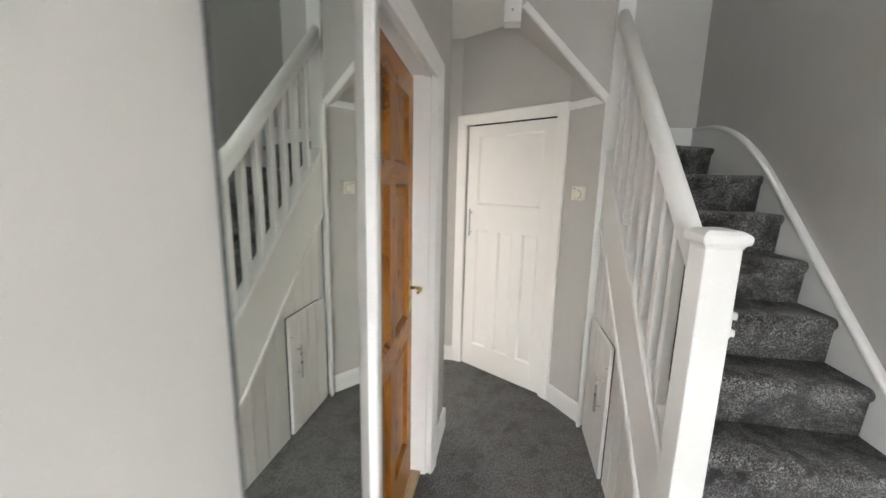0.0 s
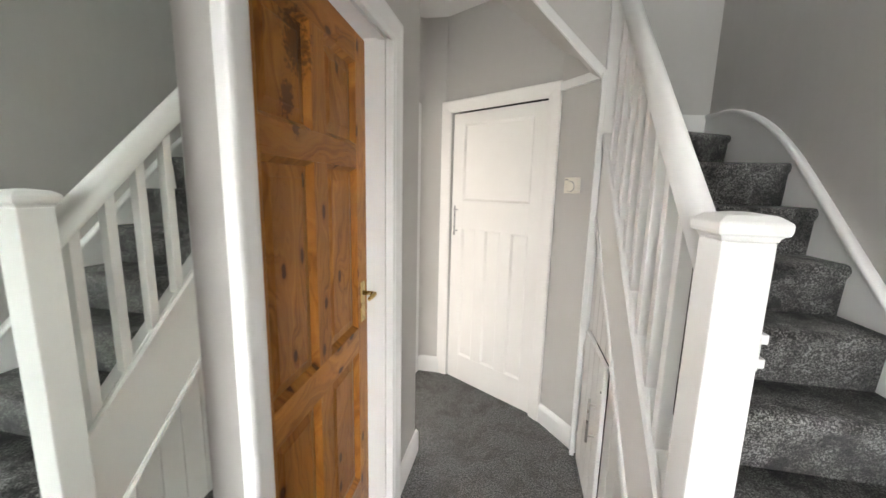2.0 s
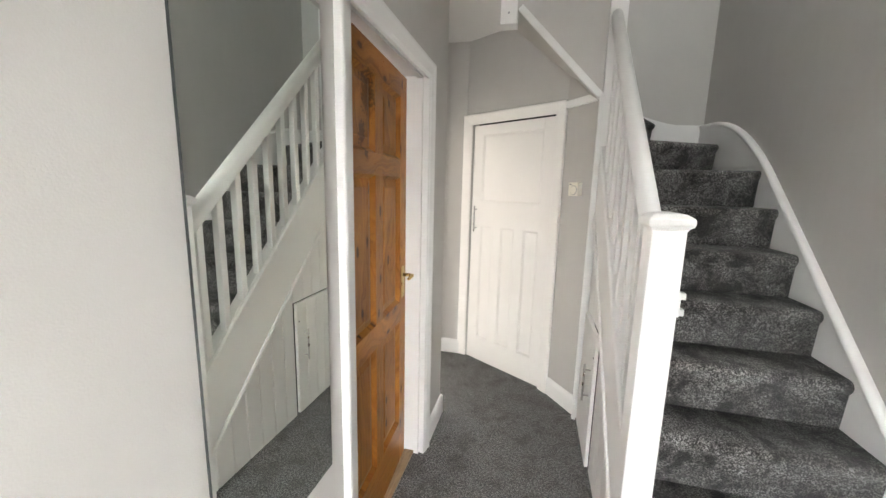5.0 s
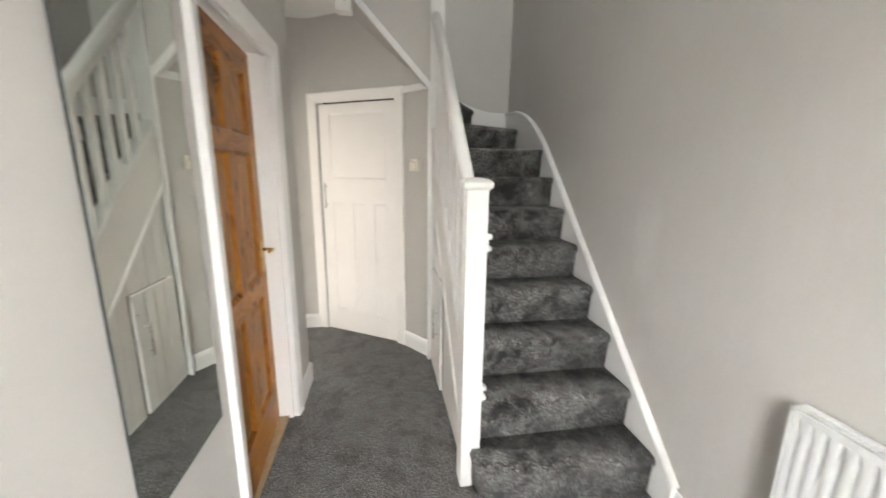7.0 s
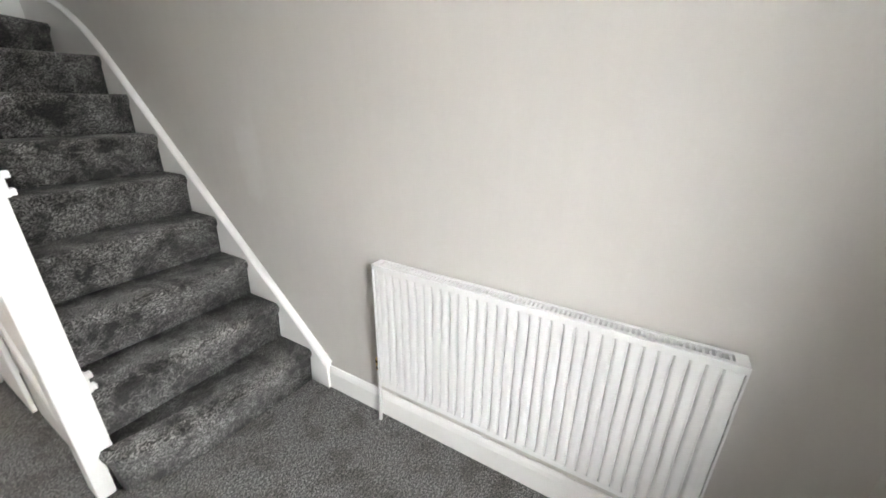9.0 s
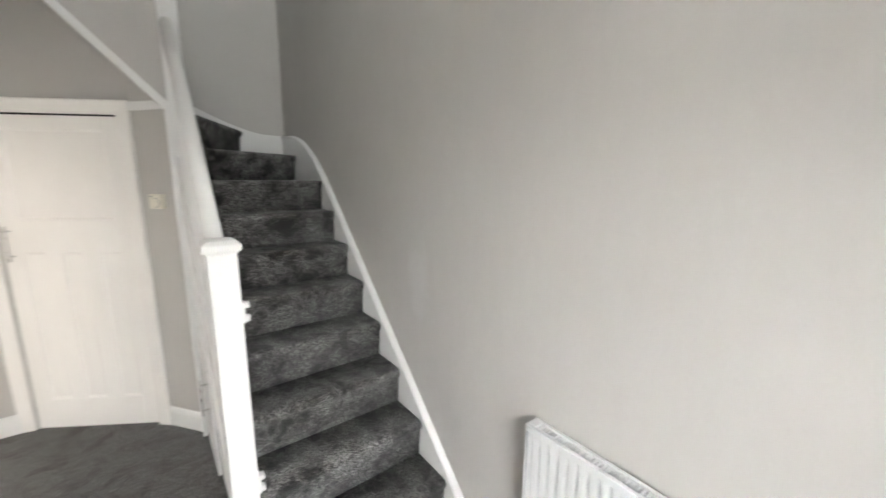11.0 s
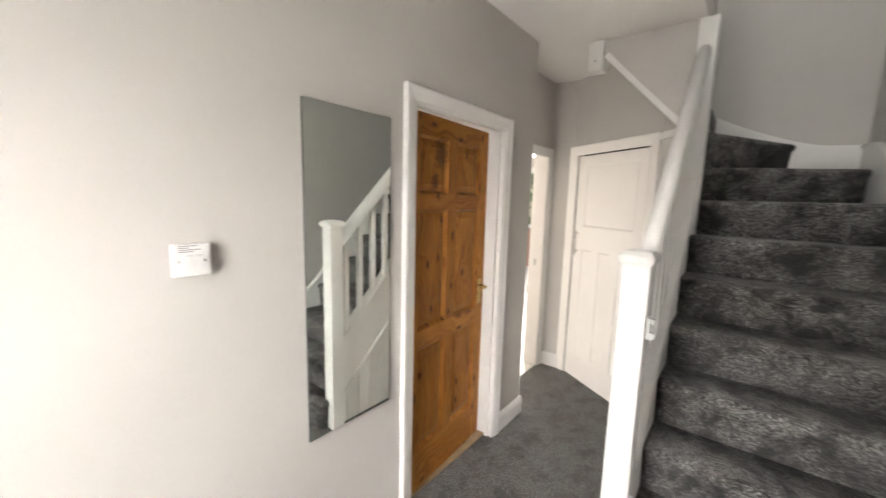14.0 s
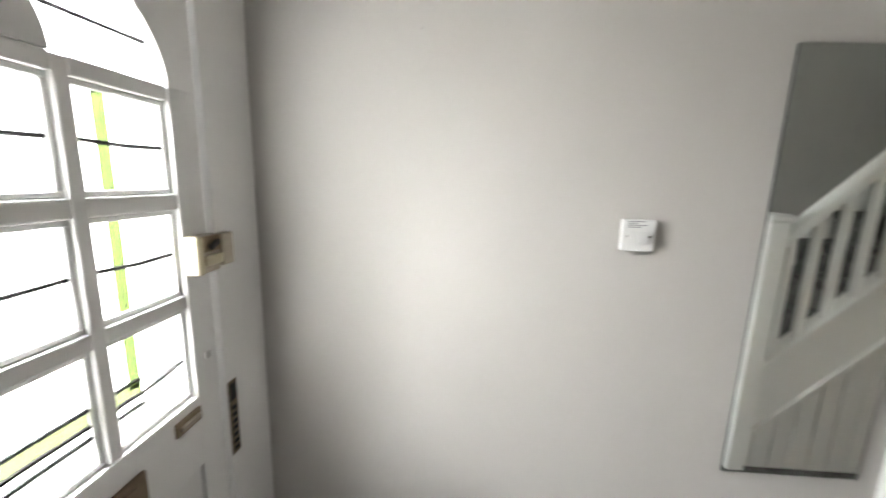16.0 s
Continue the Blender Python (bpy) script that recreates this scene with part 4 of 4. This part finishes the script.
AZ, AA, AB = 1.702, 0.308, 0.212                          # springing, half width and rise of the arch
HA, HB = 0.098, 0.115                                     # the hub in the middle of the fan


def arch(a, b, n, lo=0.0, hi=math.pi):
    return [(CX + a * math.cos(t), AZ + b * math.sin(t)) for t in np.linspace(lo, hi, n)]


y0, y1 = FD - DT, FD
part("stile", boxes(((DL, y0, 0.02), (GX[0], y1, AZ)), bevel=0.002), WHITE, fdoor)
part("stile", boxes(((GX[5], y0, 0.02), (DR, y1, AZ)), bevel=0.002), WHITE, fdoor)
ol = [(DL, AZ), (GX[0] + 0.0, AZ)] + [(CX - p[0] + CX, p[1]) for p in arch(CX - GX[0], AB + 0.008, 25)] + [(DR, AZ), (DR, 2.035), (DL, 2.035)]
part("top_rail", prism(ol[:2] + ol[3:-4] + ol[-3:], "y", y0, y1), WHITE, fdoor, "arched head of the door")
part("lock_rail", boxes(((GX[0], y0, 0.82), (GX[5], y1, GZ[0])), bevel=0.002), WHITE, fdoor)
part("bottom_rail", boxes(((GX[0], y0, 0.02), (GX[5], y1, 0.24)), bevel=0.002), WHITE, fdoor)
part("mullion", boxes(((0.565, y0, 0.24), (0.635, y1, 0.82)), bevel=0.002), WHITE, fdoor)
for xa, xb in ((GX[0], 0.565), (0.635, GX[5])):
    bm = boxes(((xa, y0 + 0.01, 0.24), (xb, y1 - 0.012, 0.82)))
    part("panel", bm, WHITE, fdoor)


def bar(a, b):
    """A glazing bar with a stepped section, proud towards the hall."""
    lo = [min(p, q) for p, q in zip(a, b)]
    hi = [max(p, q) for p, q in zip(a, b)]
    bm = bmesh.new()
    box(bm, (lo[0], y0 + 0.012, lo[1]), (hi[0], y1 - 0.004, hi[1]), 0.004)
    return bm


part("glazing_bar", bar((GX[1], GZ[0]), (GX[2], AZ - 0.002)), WHITE, fdoor)
part("glazing_bar", bar((GX[3], GZ[0]), (GX[4], AZ - 0.002)), WHITE, fdoor)
for za, zb in ((GZ[1] - 0.008, GZ[2] + 0.008), (GZ[3] - 0.012, GZ[4] + 0.012), (GZ[5], AZ)):
    for xa, xb in ((GX[0], GX[1]), (GX[2], GX[3]), (GX[4], GX[5])):
        part("glazing_bar", bar((xa, za), (xb, zb)), WHITE, fdoor)
hub = [(CX + HA, AZ), ] + arch(HA, HB, 15)[1:-1] + [(CX - HA, AZ)]
part("fan_hub", prism(hub, "y", y0 + 0.006, y1 - 0.002, 0.003), WHITE, fdoor, "solid half-round hub of the fan light")
for t in (math.radians(62), math.radians(118)):
    p, q = Vector((CX + HA * math.cos(t), AZ + HB * math.sin(t))), Vector((CX + AA * math.cos(t), AZ + AB * math.sin(t)))
    s = (q - p).normalized().orthogonal() * 0.014
    part("fan_bar", prism([tuple(p + s), tuple(q + s), tuple(q - s), tuple(p - s)], "y", y0 + 0.012, y1 - 0.004, 0.003), WHITE, fdoor)
# inner bead round each light
BEAD = 0.011


def bead_frame(xa, xb, za, zb):
    bm = bmesh.new()
    for a, b in (((xa, za), (xb, za + BEAD)), ((xa, zb - BEAD), (xb, zb)), ((xa, za + BEAD), (xa + BEAD, zb - BEAD)), ((xb - BEAD, za + BEAD), (xb, zb - BEAD))):
        box(bm, (a[0], y0 + 0.014, a[1]), (b[0], y1 - 0.014, b[1]), 0.002, 1)
    return bm


yg = FD - 0.026
cols = ((GX[0], GX[1]), (GX[2], GX[3]), (GX[4], GX[5]))
rws = ((GZ[0], GZ[1] - 0.008), (GZ[2] + 0.008, GZ[3] - 0.012), (GZ[4] + 0.012, GZ[5]))
GREEN_X = {0: 0.418, 2: 0.782}
for ci, (xa, xb) in enumerate(cols):
    for ri, (za, zb) in enumerate(rws):
        pane = part("pane", boxes(((xa + 0.002, yg - 0.002, za + 0.002), (xb - 0.002, yg + 0.002, zb - 0.002))), GLASS, fdoor, "obscure leaded pane")
        pane.visible_shadow = False
        part("glazing_bead", bead_frame(xa, xb, za, zb), WHITE, pane)
        zm = za + (zb - za) * 0.5
        if ri == 0:
            # the green border turns along the bottom row
            zc = za + 0.10
            x_lo, x_hi = (xa, GREEN_X[0] + 0.013) if ci == 0 else ((GREEN_X[2] - 0.013, xb) if ci == 2 else (xa, xb))
            if ci == 0:
                x_lo, x_hi = GREEN_X[0] - 0.013, xb
            if ci == 2:
                x_lo, x_hi = xa, GREEN_X[2] + 0.013
            gb = part("green_border", boxes(((x_lo, yg + 0.0025, zc - 0.016), (x_hi, yg + 0.0045, zc + 0.016))), PALE_GREEN_GLASS, pane)
            gb.visible_shadow = False
            for dz in (-0.016, 0.016, -0.038):
                part("lead_line", tube([(x_lo, yg + 0.005, zc + dz), ((x_lo + x_hi) / 2, yg + 0.006, zc + dz + 0.002), (x_hi, yg + 0.005, zc + dz)], 0.0042, 6), LEAD, pane)
            if ci != 1:
                e0, e1 = (xa, x_lo) if ci == 0 else (x_hi, xb)
                part("lead_line", tube([(e0, yg + 0.005, zc - 0.002), (e1, yg + 0.005, zc - 0.016)], 0.0042, 6), LEAD, pane)
        else:
            part("lead_line", tube([(xa, yg + 0.005, zm), ((xa + xb) / 2, yg + 0.006, zm - 0.003), (xb, yg + 0.005, zm + 0.001)], 0.0042, 6), LEAD, pane)
        if ci != 1:
            gx = GREEN_X[ci]
            zlo = za + 0.10 if ri == 0 else za
            gb = part("green_border", boxes(((gx - 0.013, yg + 0.0026, zlo), (gx + 0.013, yg + 0.0046, zb))), GREEN_GLASS, pane)
            gb.visible_shadow = False
for lo, hi in ((0.0, math.radians(62)), (math.radians(62), math.radians(118)), (math.radians(118), math.pi)):
    ol = arch(AA + 0.004, AB + 0.004, 11, lo, hi) + arch(HA - 0.003, HB - 0.003, 7, lo, hi)[::-1]
    pane = part("fan_pane", prism(ol, "y", yg - 0.002, yg + 0.002), GLASS, fdoor, "curved fan light pane")
    pane.visible_shadow = False
    zl = AZ + 0.075
    xs_ = sorted(CX + sgn * k for sgn in ((1,) if hi < 1.2 else (-1,) if lo > 1.9 else ()) for k in (HA * 0.82, AA * 0.945))
    if xs_:
        part("lead_line", tube([(xs_[0], yg + 0.005, zl), (xs_[1], yg + 0.005, zl - 0.004)], 0.0042, 6), LEAD, pane)
# rim lock, keep, letter plate, draught strip
lock = part("rim_lock", boxes(((0.208, FD, 1.300), (0.282, FD + 0.034, 1.388)), bevel=0.006, seg=3), NICKEL, fdoor, "aged nickel night latch with dark snib")
part("lock_cheek", boxes(((0.266, FD, 1.298), (0.288, FD + 0.038, 1.389)), bevel=0.010, seg=4), CREAM_BRASS, lock, "worn cream and brass cheek of the latch")
part("front_plate", boxes(((0.209, FD + 0.033, 1.350), (0.268, FD + 0.0365, 1.386)), bevel=0.001), BRONZE, lock)
part("pull_bar", boxes(((0.209, FD + 0.033, 1.318), (0.268, FD + 0.043, 1.343)), bevel=0.005, seg=3), CREAM_BRASS, lock)
part("snib", turned(boxes(((-0.016, 0, -0.006), (0.016, 0.010, 0.006)), bevel=0.003), pose(0.238, FD + 0.0365, 1.366, 0, 25, 0)), DARK, lock, "black snib")
part("lock_case", boxes(((0.160, FRONT + 0.010, 1.306), (0.203, FRONT + 0.034, 1.386)), bevel=0.007, seg=3), NICKEL, lock, "nickel latch keep")
keep = tagged(link("mortice_keep", boxes(((0.164, FRONT + 0.010, 0.772), (0.197, FRONT + 0.014, 0.985)), bevel=0.001), BRONZE), "long bronze strike plate on the door frame", "strike plate")
# slots are black bars laid on the plate, their shade given by colour
for k in range(7):
    part("slot", boxes(((0.170, FRONT + 0.0138, 0.782 + k * 0.020), (0.190, FRONT + 0.0148, 0.793 + k * 0.020))), DARK, keep)
part("slot", boxes(((0.168, FRONT + 0.0138, 0.930), (0.193, FRONT + 0.0148, 0.978))), DARK, keep)
part("key_cover", boxes(((0.232, FD, 1.080), (0.250, FD + 0.004, 1.098)), bevel=0.0015), STEEL, fdoor)
esc = part("escutcheon", boxes(((0.284, FD, 0.945), (0.362, FD + 0.006, 0.979)), bevel=0.002), BRONZE, fdoor, "dull bronze pull plate")
part("pull", boxes(((0.292, FD + 0.006, 0.956), (0.354, FD + 0.014, 0.968)), bevel=0.003), NICKEL, esc)
lb = part("letter_plate", boxes(((0.45, FD, 0.86), (0.75, FD + 0.010, 0.945)), bevel=0.003), BRONZE, fdoor, "dark bronze letter plate")
part("letter_flap", boxes(((0.475, FD + 0.010, 0.875), (0.725, FD + 0.016, 0.932)), bevel=0.002), BRONZE, lb)
structure("backdrop_street", boxes(((-8.0, -4.02, -0.1), (9.2, -4.0, 5.0))), STREET, "glowing overexposed backdrop for the pale street and sky beyond the front door", "backdrop")

# ---------------------------------------------------------------- rooms beyond the doorways
structure("floor_kitchen", boxes(((-3.2, 1.25, -0.10), (NOOK - 0.005, 4.6, -0.004))), TILE, "pale tiled kitchen floor", "floor")
structure("wall_kitchen", boxes(((-3.3, 1.13, 0), (-3.2, 4.6, H)), ((-3.2, 1.13, 0), (-0.37, 1.245, H)), ((-3.2, 4.6, 0), (-2.7, 4.7, H)), ((-1.25, 4.6, 0), (0.0, 4.7, H)), ((-2.7, 4.6, 2.1), (-1.25, 4.7, H)),
                                ((NOOK - 0.12, 2.30, 0), (NOOK, 4.6, H))), WALL, "pale painted kitchen walls", "wall")
structure("ceiling_kitchen", boxes(((-3.3, 1.13, H), (-0.37, 4.7, H + 0.1))), CEIL, "white kitchen ceiling", "ceiling")
gd = thing("garden_door", (-1.97, 4.62, 0), "white framed glazed garden door in the kitchen", "door", "structure")
for a, b in (((-2.70, 0.0), (-2.62, 2.1)), ((-2.02, 0.0), (-1.93, 2.1)), ((-1.33, 0.0), (-1.25, 2.1)), ((-2.62, 2.02), (-1.33, 2.1)), ((-2.62, 0.0), (-2.02, 0.14)), ((-1.93, 0.0), (-1.33, 0.14))):
    part("frame", boxes(((a[0], 4.60, a[1]), (b[0], 4.66, b[1])), bevel=0.004), WHITE, gd)
structure("ground", boxes(((-14, 4.70, -0.16), (12, 22, -0.10)), ((-14, -20, -0.16), (12, -2.07, -0.10))), PAVING, "pale paved ground outside", "ground")
wall_g = thing("garden_wall", (-2.6, 7.6, -0.1), "low red brick garden wall", "garden wall")
bk = bmesh.new()
for r in range(13):
    for k in range(28):
        x = -6.2 + k * 0.225 + (0.112 if r % 2 else 0)
        box(bk, (x, 7.5 + random.uniform(-0.004, 0.004), -0.1 + r * 0.075), (x + 0.213, 7.61, -0.1 + r * 0.075 + 0.065))
tagged(part("bricks", bk, BRICK, wall_g), kind="stuff")
part("mortar", boxes(((-6.2, 7.51, -0.1), (0.3, 7.6, 0.87))), PAVING, wall_g)
hedge = bmesh.new()
for k in range(2600):
    c = Vector((random.uniform(-6.5, 0.6), random.gauss(9.0, 0.35), random.uniform(0.2, 3.6 + 0.5 * math.sin(k * 0.7))))
    u = Vector((random.uniform(-1, 1), random.uniform(-1, 1), random.uniform(-1, 1))).normalized() * random.uniform(0.06, 0.14)
    w_ = u.orthogonal().normalized() * random.uniform(0.04, 0.08)
    hedge.faces.new([hedge.verts.new(c + p) for p in (u, w_, -u, -w_)])
tagged(link("hedge", hedge, LEAF), "tall dense green hedge behind the garden wall", "hedge", "", "stuff")
structure("floor_front_room", boxes(((-3.2, FRONT, -0.12), (-0.10, 1.13, -0.002))), FLOOR_CARPET, "grey carpet in the front room", "floor")
# window opening is unseen, assumed for the front room lamp
structure("wall_front_room", boxes(((-3.3, FRONT - 0.1, 0), (-3.2, -0.3, H)), ((-3.3, 1.1, 0), (-3.2, 1.25, H)), ((-3.3, -0.3, 0), (-3.2, 1.1, 0.9)), ((-3.3, -0.3, 2.1), (-3.2, 1.1, H)), ((-3.2, FRONT - 0.1, 0), (-0.12, FRONT, H))), WALL, "pale painted front room walls", "wall")
structure("ceiling_front_room", boxes(((-3.3, FRONT - 0.1, H), (-0.37, 1.13, H + 0.1))), CEIL, "white front room ceiling", "ceiling")

tagged(link("nail", tube([(0.0, -1.419, 1.92), (0.006, -1.419, 1.921)], 0.0025, 8), STEEL), "small bent nail in the painted wall", "nail")
